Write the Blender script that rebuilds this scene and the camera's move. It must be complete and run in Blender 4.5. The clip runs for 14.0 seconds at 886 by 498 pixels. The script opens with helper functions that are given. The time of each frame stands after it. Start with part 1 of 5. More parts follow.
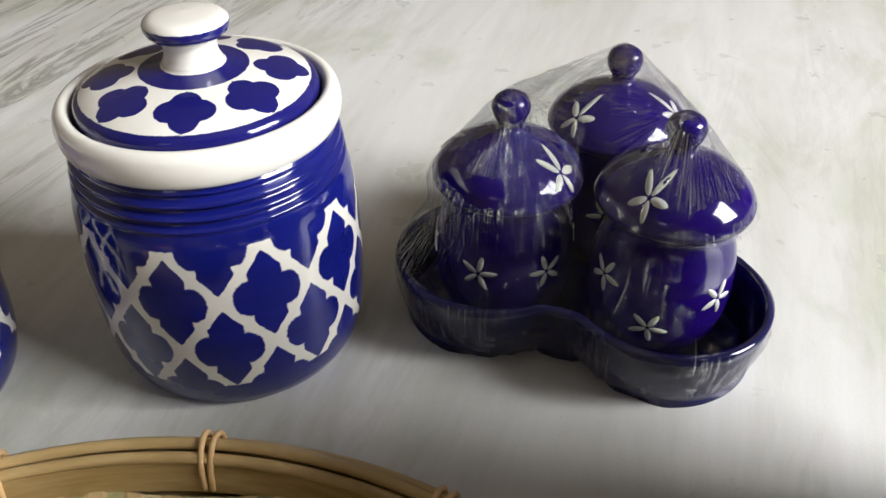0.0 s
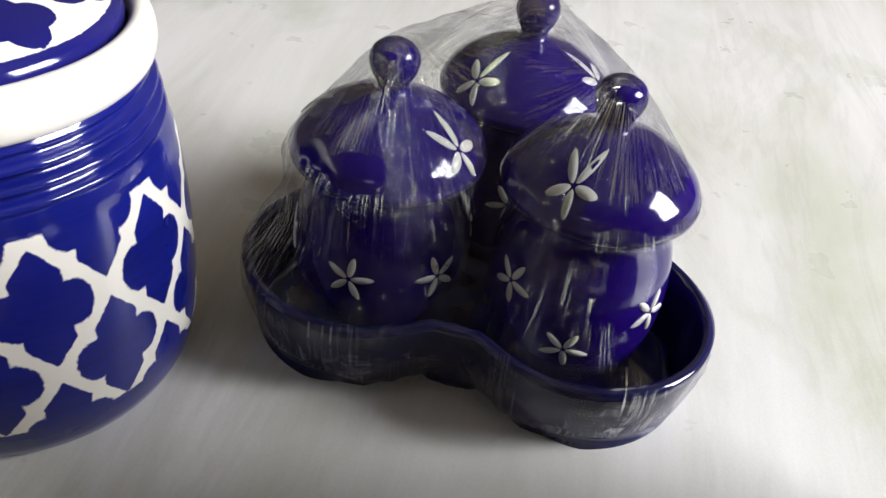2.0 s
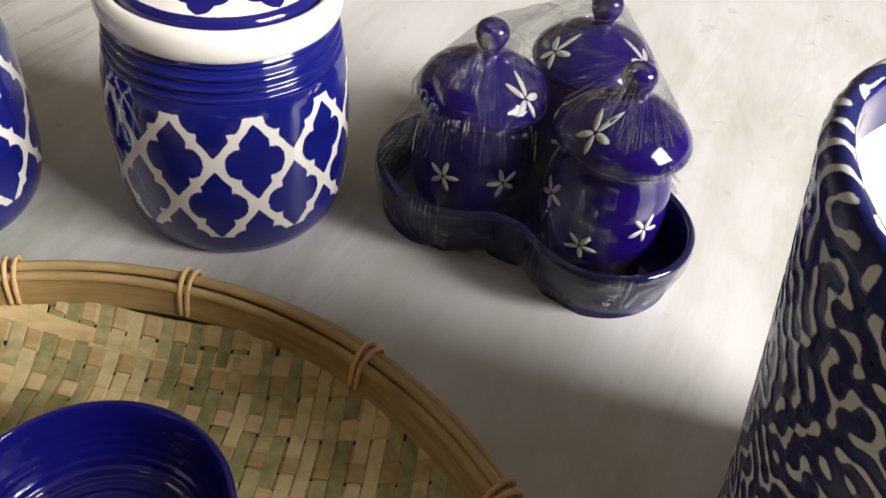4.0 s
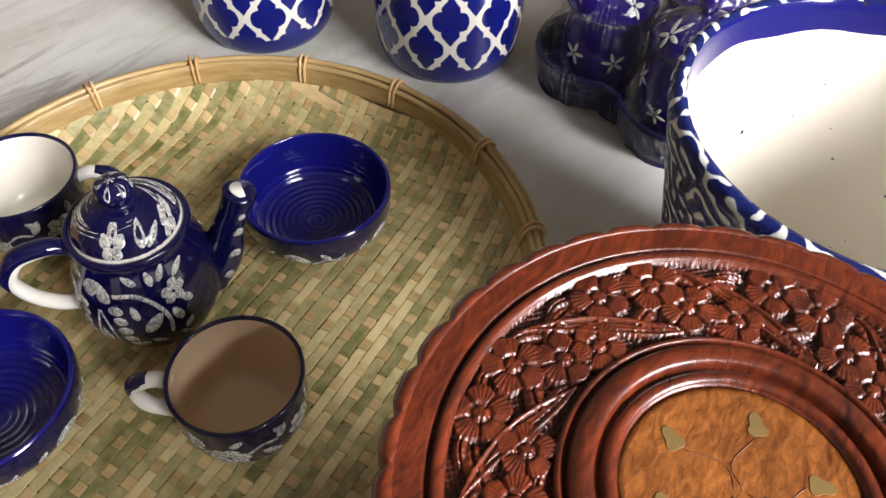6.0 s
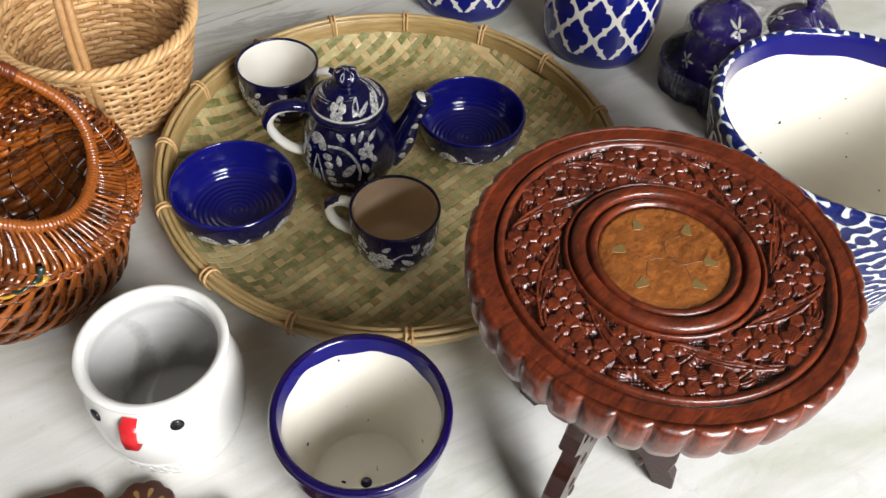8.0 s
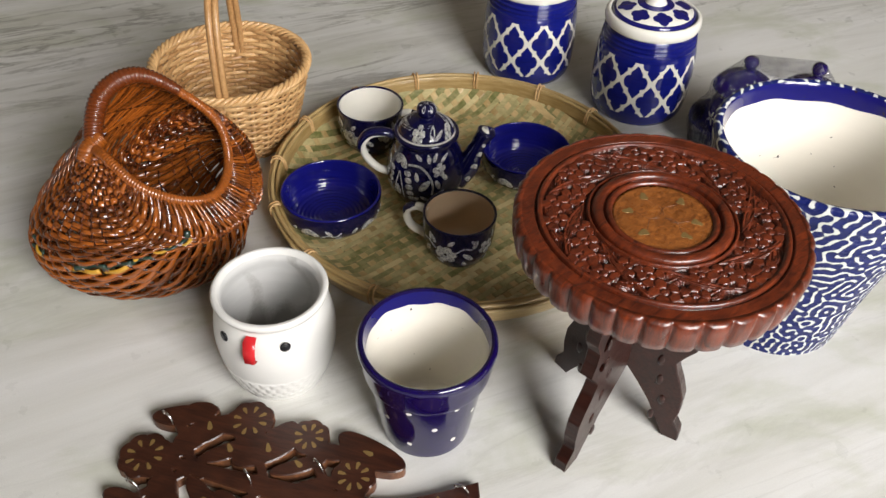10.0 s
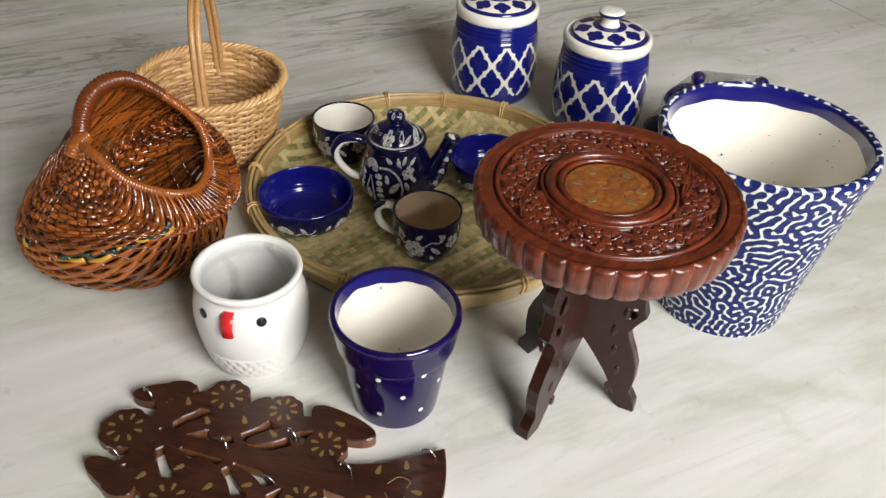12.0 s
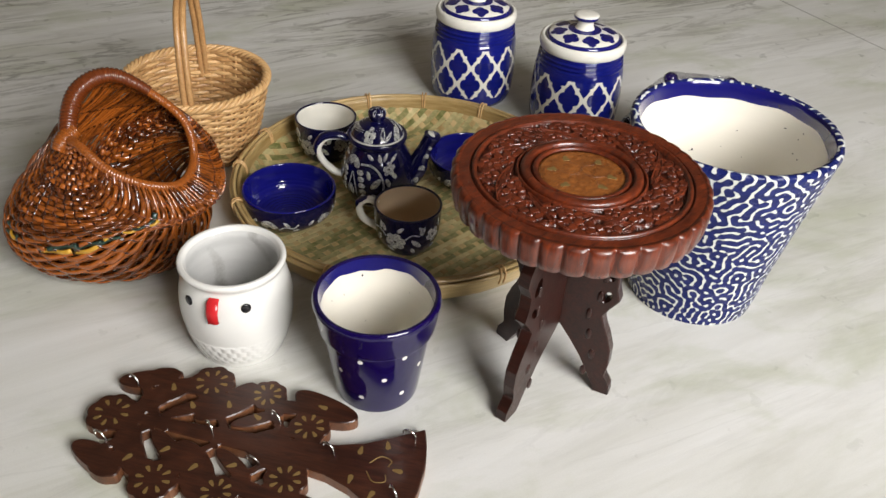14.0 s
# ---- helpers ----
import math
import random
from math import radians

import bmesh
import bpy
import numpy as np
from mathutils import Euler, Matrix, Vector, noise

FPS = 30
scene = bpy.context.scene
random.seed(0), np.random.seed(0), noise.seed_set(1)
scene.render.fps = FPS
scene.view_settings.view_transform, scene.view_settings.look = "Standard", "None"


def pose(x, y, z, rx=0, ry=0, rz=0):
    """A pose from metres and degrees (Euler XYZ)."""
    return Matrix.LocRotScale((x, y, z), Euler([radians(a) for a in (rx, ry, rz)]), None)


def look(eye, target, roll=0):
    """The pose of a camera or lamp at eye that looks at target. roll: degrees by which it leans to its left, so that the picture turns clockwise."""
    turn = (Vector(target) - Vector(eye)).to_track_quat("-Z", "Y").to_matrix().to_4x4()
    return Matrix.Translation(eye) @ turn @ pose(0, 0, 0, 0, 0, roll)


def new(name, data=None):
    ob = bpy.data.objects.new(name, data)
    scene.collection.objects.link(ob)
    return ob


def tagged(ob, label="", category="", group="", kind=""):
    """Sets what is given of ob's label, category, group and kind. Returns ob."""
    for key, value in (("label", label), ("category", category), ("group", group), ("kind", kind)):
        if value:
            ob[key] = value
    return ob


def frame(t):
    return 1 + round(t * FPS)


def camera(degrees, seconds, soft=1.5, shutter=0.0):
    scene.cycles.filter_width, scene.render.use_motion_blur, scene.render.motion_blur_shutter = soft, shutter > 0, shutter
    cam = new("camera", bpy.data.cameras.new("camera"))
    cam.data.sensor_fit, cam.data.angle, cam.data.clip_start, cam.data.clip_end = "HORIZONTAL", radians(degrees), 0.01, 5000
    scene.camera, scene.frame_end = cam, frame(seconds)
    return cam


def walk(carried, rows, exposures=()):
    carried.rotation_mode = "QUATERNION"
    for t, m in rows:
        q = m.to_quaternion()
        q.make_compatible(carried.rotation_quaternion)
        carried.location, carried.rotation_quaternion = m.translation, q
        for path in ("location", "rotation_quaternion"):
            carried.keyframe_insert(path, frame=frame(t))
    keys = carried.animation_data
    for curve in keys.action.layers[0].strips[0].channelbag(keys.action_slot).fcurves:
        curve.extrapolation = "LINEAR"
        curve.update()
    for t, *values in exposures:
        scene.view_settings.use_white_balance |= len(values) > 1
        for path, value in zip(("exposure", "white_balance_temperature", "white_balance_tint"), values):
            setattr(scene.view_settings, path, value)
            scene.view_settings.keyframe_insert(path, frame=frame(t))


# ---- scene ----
cam = camera(56.5, 14.0)
PATH = [
    (0, (0.125, 0.126, 0.265), (0.039, 1.722, -0.937), -0.2),
    (0.5, (0.132, 0.162, 0.256), (0.145, 1.752, -0.958), 1.7),
    (1, (0.126, 0.189, 0.23), (0.238, 1.769, -0.991), 4.7),
    (1.5, (0.126, 0.195, 0.219), (0.296, 1.755, -1.021), 6.1),
    (2, (0.127, 0.198, 0.221), (0.338, 1.755, -1.016), 7.1),
    (2.2, (0.128, 0.197, 0.221), (0.341, 1.758, -1.012), 7.2),
    (4.3, (0.17, 0.056, 0.322), (-0.033, 1.461, -1.087), 7.9),
    (4.5, (0.184, 0.036, 0.339), (-0.08, 1.41, -1.089), 7.7),
    (5, (0.21, -0.001, 0.36), (-0.157, 1.305, -1.109), 6.7),
    (5.5, (0.247, -0.034, 0.39), (-0.266, 1.156, -1.133), 3.3),
    (6, (0.289, -0.07, 0.415), (-0.332, 1.034, -1.133), 1.8),
    (6.5, (0.316, -0.112, 0.441), (-0.379, 0.917, -1.127), 1.7),
    (7, (0.351, -0.147, 0.464), (-0.414, 0.841, -1.097), 2.5),
    (7.5, (0.385, -0.181, 0.485), (-0.424, 0.792, -1.064), 4.2),
    (8, (0.42, -0.218, 0.513), (-0.476, 0.715, -1.012), 3.5),
    (8.2, (0.431, -0.231, 0.524), (-0.513, 0.676, -0.988), 2.3),
    (10.3, (0.558, -0.337, 0.554), (-0.578, 0.621, -0.785), 2.5),
    (10.5, (0.567, -0.341, 0.549), (-0.571, 0.622, -0.785), 2.7),
    (11, (0.583, -0.355, 0.538), (-0.55, 0.615, -0.794), 2.5),
    (11.5, (0.6, -0.362, 0.538), (-0.545, 0.64, -0.761), 2.3),
    (12, (0.606, -0.37, 0.535), (-0.561, 0.676, -0.706), 2.9),
    (12.5, (0.613, -0.374, 0.534), (-0.574, 0.678, -0.684), 2.8),
    (13, (0.622, -0.381, 0.532), (-0.556, 0.68, -0.686), 3.1),
    (13.5, (0.629, -0.383, 0.53), (-0.527, 0.7, -0.69), 3.4),
    (14, (0.632, -0.388, 0.529), (-0.529, 0.705, -0.679), 3.5),
]
walk(cam, [(t, look(eye, target, roll)) for t, eye, target, roll in PATH],
     exposures=((0, 0.22, 6550, 13), (2.2, 0.24, 6450, 15), (4.3, 0.30, 6850, 17), (5, 0.34, 6850, 17), (5.5, 0.44, 6750, 16), (6, 0.46, 6700, 16),
                (7, 0.18, 6600, 14), (8, 0.06, 6600, 12), (10.3, -0.28, 6850, 13), (12, -0.27, 6850, 12), (14, -0.34, 6850, 12)))


# ---------------------------------------------------------------- world and light
WIN_AZ = -17.0                       # the compass of the big window, seen from the things
ROOM = pose(0.1, 0.0, 0, 0, 0, WIN_AZ)
world = bpy.data.worlds.new("world")
world.use_nodes = True
sky = world.node_tree.nodes.new("ShaderNodeTexSky")
sky.sky_type, sky.sun_disc = "NISHITA", False
sky.sun_elevation, sky.sun_rotation = radians(38), radians(90 - WIN_AZ)
world.node_tree.links.new(sky.outputs[0], world.node_tree.nodes["Background"].inputs[0])
world.node_tree.nodes["Background"].inputs[1].default_value = 0.12
scene.world = world


def window_light(name, m, w, h, power, colour):
    lamp = bpy.data.lights.new(name, "AREA")
    lamp.shape, lamp.size, lamp.size_y, lamp.energy, lamp.color = "RECTANGLE", w, h, power, colour
    ob = new(name, lamp)
    ob.matrix_world = m
    return ob


WIN = (1.90, 0.42, 1.28, 1.15, 1.30)      # big window: distance, sideways, height, width, height of opening
WIN2 = (-0.35, -2.25, 1.75, 0.55, 0.45)  # small one in the next wall
window_light("window_daylight", ROOM @ look((WIN[0] + 0.04, WIN[1], WIN[2]), (0, WIN[1], WIN[2])), WIN[3], WIN[4], 160, (0.955, 0.985, 1.0))
window_light("small_window_daylight", ROOM @ look((WIN2[0], WIN2[1] - 0.04, WIN2[2]), (WIN2[0], 0, WIN2[2])), WIN2[3], WIN2[4], 1.5, (0.95, 0.98, 1.0))


# ---------------------------------------------------------------- materials
def nodes_of(name):
    m = bpy.data.materials.new(name)
    m.use_nodes = True
    return m, m.node_tree, m.node_tree.nodes["Principled BSDF"]


def add(tree, kind, **values):
    n = tree.nodes.new(kind)
    for key, value in values.items():
        n.inputs[key.replace("_", " ")].default_value = value
    return n


def ramp(tree, fac, stops):
    n = tree.nodes.new("ShaderNodeValToRGB")
    el = n.color_ramp.elements
    while len(el) < len(stops):
        el.new(0.5)
    for e, (p, c) in zip(el, stops):
        e.position, e.color = p, (*c, 1)
    tree.links.new(fac, n.inputs[0])
    return n.outputs[0]


def mixed(tree, fac, a, b):
    n = tree.nodes.new("ShaderNodeMix")
    n.data_type = "RGBA"
    for sock, v in ((0, fac), (6, a), (7, b)):
        if isinstance(v, (int, float)):
            n.inputs[sock].default_value = v
        elif isinstance(v, tuple):
            n.inputs[sock].default_value = (*v, 1)
        else:
            tree.links.new(v, n.inputs[sock])
    return n.outputs[2]


def maths(tree, op, a, b=None, c=None):
    n = tree.nodes.new("ShaderNodeMath")
    n.operation = op
    for i, v in enumerate((a, b, c)):
        if v is None:
            continue
        if isinstance(v, (int, float)):
            n.inputs[i].default_value = v
        else:
            tree.links.new(v, n.inputs[i])
    return n.outputs[0]


def coords(tree, scale=(1, 1, 1), turn=(0, 0, 0)):
    tc = tree.nodes.new("ShaderNodeTexCoord")
    mp = add(tree, "ShaderNodeMapping", Scale=tuple(1 / k for k in scale), Rotation=tuple(radians(a) for a in turn))
    mp.vector_type = "TEXTURE"
    tree.links.new(tc.outputs["Object"], mp.inputs[0])
    return mp.outputs[0]


def noisy(tree, vec, scale, detail=4.0, rough=0.55, dist=0.0):
    n = add(tree, "ShaderNodeTexNoise", Scale=scale, Detail=detail, Roughness=rough, Distortion=dist)
    tree.links.new(vec, n.inputs["Vector"])
    return n.outputs["Fac"]


def bumped(tree, bsdf, height, strength, distance):
    n = add(tree, "ShaderNodeBump", Strength=strength, Distance=distance)
    tree.links.new(height, n.inputs["Height"])
    tree.links.new(n.outputs[0], bsdf.inputs["Normal"])


def put(tree, out, bsdf, socket):
    tree.links.new(out, bsdf.inputs[socket])


def glaze(name, ground, paint=None, specks=False, stroke=(1, 1, 6), rough=0.09, spread=0.35, wobble=0.0004, veins=False):
    """Fired glaze: a ground colour with thick and thin patches, and over it a second colour where the mesh's paint field is positive."""
    m, t, b = nodes_of(name)
    v = coords(t, stroke)
    broad, fine = noisy(t, v, 22, 3), noisy(t, v, 160, 3)
    dark = tuple(c * (1 - spread) for c in ground)
    light = tuple(min(1, c * (1 + spread)) for c in ground)
    col = mixed(t, maths(t, "ADD", maths(t, "MULTIPLY", broad, 0.7), maths(t, "MULTIPLY", fine, 0.3)), dark, light)
    if paint:
        at = t.nodes.new("ShaderNodeAttribute")
        at.attribute_name = "paint"
        edge = maths(t, "ADD", at.outputs["Fac"], maths(t, "MULTIPLY", maths(t, "SUBTRACT", noisy(t, coords(t), 420, 2), 0.5), wobble * 2))
        mask = maths(t, "MULTIPLY_ADD", edge, 3500.0, 0.5)
        mask = maths(t, "MINIMUM", maths(t, "MAXIMUM", mask, 0.0), 1.0)
        cream = mixed(t, noisy(t, coords(t), 60, 3), tuple(c * 0.9 for c in paint), paint)
        col = mixed(t, mask, col, cream)
    if veins:                                         # brush lines that let the blue show through
        hair = maths(t, "ABSOLUTE", maths(t, "SUBTRACT", noisy(t, coords(t, (1, 1, 0.6)), 300, 3, 0.6, 0.8), 0.5))
        col = mixed(t, maths(t, "MULTIPLY", ramp(t, hair, [(0.0, (1, 1, 1)), (0.035, (0.6, 0.6, 0.6)), (0.07, (0, 0, 0))]), 0.8), col, (0.02, 0.02, 0.07))
    if specks:                                        # iron specks in the glaze
        pits = ramp(t, noisy(t, coords(t), 150, 1), [(0.755, (0, 0, 0)), (0.775, (1, 1, 1))])
        col = mixed(t, pits, col, (0.03, 0.02, 0.03))
    put(t, col, b, "Base Color")
    put(t, maths(t, "MULTIPLY_ADD", noisy(t, coords(t), 70, 3), 0.08, rough - 0.03), b, "Roughness")
    b.inputs["Coat Weight"].default_value = 0.3
    b.inputs["Coat Roughness"].default_value = 0.04
    bumped(t, b, noisy(t, coords(t), 90, 2), 0.08, 0.001)
    return m


BLUE, CREAM, DEEP = (0.006, 0.010, 0.150), (0.80, 0.775, 0.70), (0.008, 0.008, 0.115)
M_lattice = glaze("cobalt_glaze_with_white_lattice", BLUE, CREAM, spread=0.75, stroke=(0.5, 0.5, 5))
M_cream = glaze("cream_glaze", CREAM, spread=0.05)
M_blue = glaze("cobalt_glaze", (0.006, 0.0065, 0.135), spread=0.55)
M_lid = glaze("cream_glaze_with_cobalt_motifs", CREAM, (0.010, 0.010, 0.13), spread=0.05)
M_indigo = glaze("indigo_glaze", (0.006, 0.002, 0.048), CREAM, spread=0.35)
# indigo with the violet glare of the film mixed into its colour
M_violet = glaze("indigo_glaze_with_glare_tint", (0.012, 0.003, 0.105), CREAM, spread=0.45)
M_indigo2 = glaze("dark_indigo_glaze", (0.009, 0.009, 0.060), CREAM, spread=0.3)
M_worms = glaze("navy_glaze_with_white_squiggles", (0.008, 0.014, 0.095), (0.66, 0.68, 0.64), spread=0.75, rough=0.26)
satin = M_worms.node_tree.nodes["Principled BSDF"].inputs        # a satin glaze, duller than the rest
satin["Coat Weight"].default_value, satin["Specular IOR Level"].default_value = 0.05, 0.25
M_pot_in = glaze("cream_glaze_inside_with_blue_band", (0.80, 0.76, 0.67), (0.008, 0.008, 0.13), specks=True, spread=0.04)
M_tea = glaze("navy_glaze_teaware", (0.004, 0.004, 0.042), CREAM, spread=0.4)
M_navy = glaze("navy_glaze", (0.004, 0.004, 0.042), spread=0.4)
M_white = glaze("white_glaze", (0.74, 0.73, 0.70), spread=0.03, rough=0.2)
# ground greyed to carry the shade inside the pot; the second colour is soil
M_shaded_dirty = glaze("white_glaze_inside_greyed_for_shade_with_soil_stains", (0.60, 0.595, 0.58), (0.34, 0.33, 0.31), spread=0.12, rough=0.3, wobble=0.0001)
M_rawcup = glaze("cream_glaze_cup_inside", (0.70, 0.53, 0.35), spread=0.06)
M_petal = glaze("thick_white_painted_glaze", (0.62, 0.62, 0.56), spread=0.2, rough=0.2, veins=True)
M_star = glaze("thin_white_painted_glaze", (0.62, 0.62, 0.58), spread=0.2, rough=0.2)


def plain(name, colour, rough=0.5, metal=0.0, spread=0.15, scale=60, bump=0.1):
    m, t, b = nodes_of(name)
    v = coords(t)
    f = maths(t, "ADD", maths(t, "MULTIPLY", noisy(t, v, scale, 4), 0.6), maths(t, "MULTIPLY", noisy(t, v, scale * 6, 2), 0.4))
    put(t, mixed(t, f, tuple(c * (1 - spread) for c in colour), tuple(min(1, c * (1 + spread)) for c in colour)), b, "Base Color")
    b.inputs["Roughness"].default_value, b.inputs["Metallic"].default_value = rough, metal
    bumped(t, b, noisy(t, v, scale * 4, 3), bump, 0.001)
    return m


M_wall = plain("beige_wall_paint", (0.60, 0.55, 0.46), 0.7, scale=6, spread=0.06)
# dark tone for out-of-view walls, set low to cut fill light and reflections
M_wall_dark = plain("grey_brown_low_bounce_wall", (0.18, 0.145, 0.105), 0.7, scale=6, spread=0.08)
# ceiling is out of view, darkened so that less light bounces down
M_ceiling = plain("low_bounce_ceiling", (0.16, 0.145, 0.12), 0.8, scale=5, spread=0.04)
M_frame = plain("brown_window_wood", (0.13, 0.07, 0.035), 0.4)
M_eye = plain("black_painted_glaze", (0.012, 0.012, 0.014), 0.15)
M_red = plain("red_painted_glaze", (0.55, 0.02, 0.025), 0.25)
M_wire = plain("bright_steel_wire", (0.75, 0.75, 0.74), 0.18, 1.0, bump=0.02)


def marble():
    m, t, b = nodes_of("polished_greenish_white_marble")
    v = coords(t, (0.6, 4.0, 1.0), (0, 0, 76))
    v2 = coords(t, (1.0, 2.0, 1.0), (0, 0, 66))
    cloud = noisy(t, v, 3.2, 6, 0.6, 0.6)
    base = ramp(t, cloud, [(0.30, (0.56, 0.555, 0.50)), (0.46, (0.66, 0.655, 0.62)), (0.62, (0.73, 0.725, 0.705)), (0.8, (0.64, 0.63, 0.60))])
    green = ramp(t, noisy(t, v2, 5.5, 5, 0.62, 0.5), [(0.50, (0, 0, 0)), (0.70, (1, 1, 1))])
    col = mixed(t, maths(t, "MULTIPLY", green, 0.62), base, (0.44, 0.47, 0.33))
    vein_n = noisy(t, v, 4.6, 8, 0.66, 1.1)
    ridge = maths(t, "ABSOLUTE", maths(t, "SUBTRACT", vein_n, 0.5))
    vein = ramp(t, ridge, [(0.0, (1, 1, 1)), (0.014, (0.6, 0.6, 0.6)), (0.040, (0, 0, 0))])
    gate = ramp(t, noisy(t, v2, 2.3, 3), [(0.42, (0, 0, 0)), (0.54, (1, 1, 1))])
    side = t.nodes.new("ShaderNodeSeparateXYZ")
    t.links.new(coords(t), side.inputs[0])
    far = maths(t, "MULTIPLY_ADD", side.outputs[0], -0.9, maths(t, "MULTIPLY", side.outputs[1], 0.24))     # the greyer end of the slab
    far = ramp(t, maths(t, "ADD", far, maths(t, "MULTIPLY", noisy(t, v2, 2.0, 3), 0.25)), [(0.34, (0.05, 0.05, 0.05)), (0.58, (1, 1, 1))])
    col = mixed(t, maths(t, "MULTIPLY", maths(t, "MULTIPLY", vein, gate), maths(t, "MULTIPLY_ADD", far, 0.66, 0.07)), col, (0.15, 0.142, 0.112))
    streak = ramp(t, noisy(t, coords(t, (0.7, 8.0, 1.0), (0, 0, 78)), 6, 6, 0.68, 0.4), [(0.42, (0, 0, 0)), (0.68, (1, 1, 1))])
    col = mixed(t, maths(t, "MULTIPLY", streak, maths(t, "MULTIPLY_ADD", far, 0.16, 0.10)), col, (0.27, 0.255, 0.205))
    speck = ramp(t, noisy(t, coords(t), 900, 2), [(0.3, (0.8, 0.8, 0.8)), (0.7, (1, 1, 1))])
    mul = t.nodes.new("ShaderNodeMix")
    mul.data_type, mul.blend_type = "RGBA", "MULTIPLY"
    mul.inputs[0].default_value = 0.3
    t.links.new(col, mul.inputs[6]), t.links.new(speck, mul.inputs[7])
    put(t, mul.outputs[2], b, "Base Color")
    put(t, maths(t, "MULTIPLY_ADD", noisy(t, coords(t), 35, 4), 0.22, 0.20), b, "Roughness")
    b.inputs["Specular IOR Level"].default_value = 0.4
    bumped(t, b, noisy(t, coords(t), 400, 3), 0.05, 0.0005)
    return m


M_marble = marble()
M_grout = plain("grey_marble_joint", (0.30, 0.29, 0.26), 0.7)


# ---------------------------------------------------------------- mesh helpers
def part(name, bm, material, parent=None, label="", smooth=True):
    """A bmesh as one mesh object, under a thing or under a part."""
    me = bpy.data.meshes.new(name)
    bm.to_mesh(me)
    bm.free()
    me.materials.append(material)
    if smooth:
        me.shade_smooth()
    ob = new(name, me)
    if parent:
        ob.parent = parent
    if label:
        ob["label"] = label
    return ob


def grid_part(name, P, material, parent=None, label="", wrap_u=True, wrap_v=False, field=None, smooth=True, caps=False):
    """A sheet of quads from an array of points [v, u, 3]; field: the paint value of each point."""
    nv, nu = P.shape[:2]
    iv = np.arange(nv if wrap_v else nv - 1)[:, None]
    iu = np.arange(nu if wrap_u else nu - 1)[None, :]
    a, b = iv * nu + iu, iv * nu + (iu + 1) % nu
    c, d = ((iv + 1) % nv) * nu + (iu + 1) % nu, ((iv + 1) % nv) * nu + iu
    faces = np.stack([a, b, c, d], -1).reshape(-1, 4).tolist()
    if caps:
        faces += [list(range(nu))[::-1], [(nv - 1) * nu + i for i in range(nu)]]
    me = bpy.data.meshes.new(name)
    me.from_pydata(P.reshape(-1, 3).tolist(), [], faces)
    if field is not None:
        at = me.attributes.new("paint", "FLOAT", "POINT")
        at.data.foreach_set("value", np.ascontiguousarray(field, dtype=np.float32).reshape(-1))
    me.materials.append(material)
    if smooth:
        me.shade_smooth()
    ob = new(name, me)
    if parent:
        ob.parent = parent
    if label:
        ob["label"] = label
    return ob


def curve_points(pts, n, closed=False):
    """n points along a smooth line through pts, evenly spaced. A point given twice keeps a sharp corner."""
    p = np.array(pts, float)
    q = np.vstack([p[-1], p, p[0], p[1]]) if closed else np.vstack([2 * p[0] - p[1], p, 2 * p[-1] - p[-2]])
    out = []
    for i in range(1, len(q) - 2):
        t = np.linspace(0, 1, 24, endpoint=False)[:, None]
        a, b, c, d = q[i - 1], q[i], q[i + 1], q[i + 2]
        if np.allclose(b, c):
            continue
        if np.allclose(a, b):
            a = 2 * b - c
        if np.allclose(c, d):
            d = 2 * c - b
        out.append(0.5 * (2 * b + (c - a) * t + (2 * a - 5 * b + 4 * c - d) * t ** 2 + (3 * b - a - 3 * c + d) * t ** 3))
    out = np.vstack(out + [q[-2][None]])
    s = np.r_[0, np.cumsum(np.linalg.norm(np.diff(out, axis=0), axis=1))]
    x = np.linspace(0, s[-1], n, endpoint=not closed)
    return np.stack([np.interp(x, s, out[:, k]) for k in range(p.shape[1])], -1)


def lathe(name, profile, material, parent, label="", n=60, segs=96, field=None, ripple=None):
    """A turned form: profile is a list of (radius, height). field(az, r, z, s) gives the paint; ripple(az, r, z, s) moves the radius."""
    pr = curve_points(profile, n)
    az = np.linspace(0, 2 * np.pi, segs, endpoint=False)[None, :]
    r, z = pr[:, :1], pr[:, 1:]
    s = np.linspace(0, 1, n)[:, None] + 0 * az
    R, Z = r + 0 * az, z + 0 * az
    if ripple is not None:
        R = R + ripple(az + 0 * r, R, Z, s)
    P = np.stack([R * np.cos(az), R * np.sin(az), Z], -1)
    F = field(az + 0 * r, r + 0 * az, Z, s) if field is not None else None
    return grid_part(name, P, material, parent, label, field=F)


def tube(name, pts, radius, material, parent, label="", n=24, sides=8, closed=False, flat=1.0, up=(0, 0, 1), smooth_line=True):
    """A bar with a round or oval section along a line; radius may be a number or a list along the line."""
    c = curve_points(pts, n, closed) if smooth_line else np.array(pts, float)
    n = len(c)
    d = np.gradient(c, axis=0) if not closed else np.roll(c, -1, 0) - np.roll(c, 1, 0)
    d /= np.linalg.norm(d, axis=1, keepdims=True)
    side = np.cross(d, np.array(up, float))
    side /= np.linalg.norm(side, axis=1, keepdims=True) + 1e-9
    top = np.cross(side, d)
    rad = np.interp(np.linspace(0, 1, n), np.linspace(0, 1, len(radius)), radius)[:, None, None] if isinstance(radius, (list, tuple)) else radius
    a = np.linspace(0, 2 * np.pi, sides, endpoint=False)
    P = c[:, None] + rad * (np.cos(a)[None, :, None] * side[:, None] + flat * np.sin(a)[None, :, None] * top[:, None])
    return grid_part(name, P, material, parent, label, wrap_v=closed, caps=not closed)


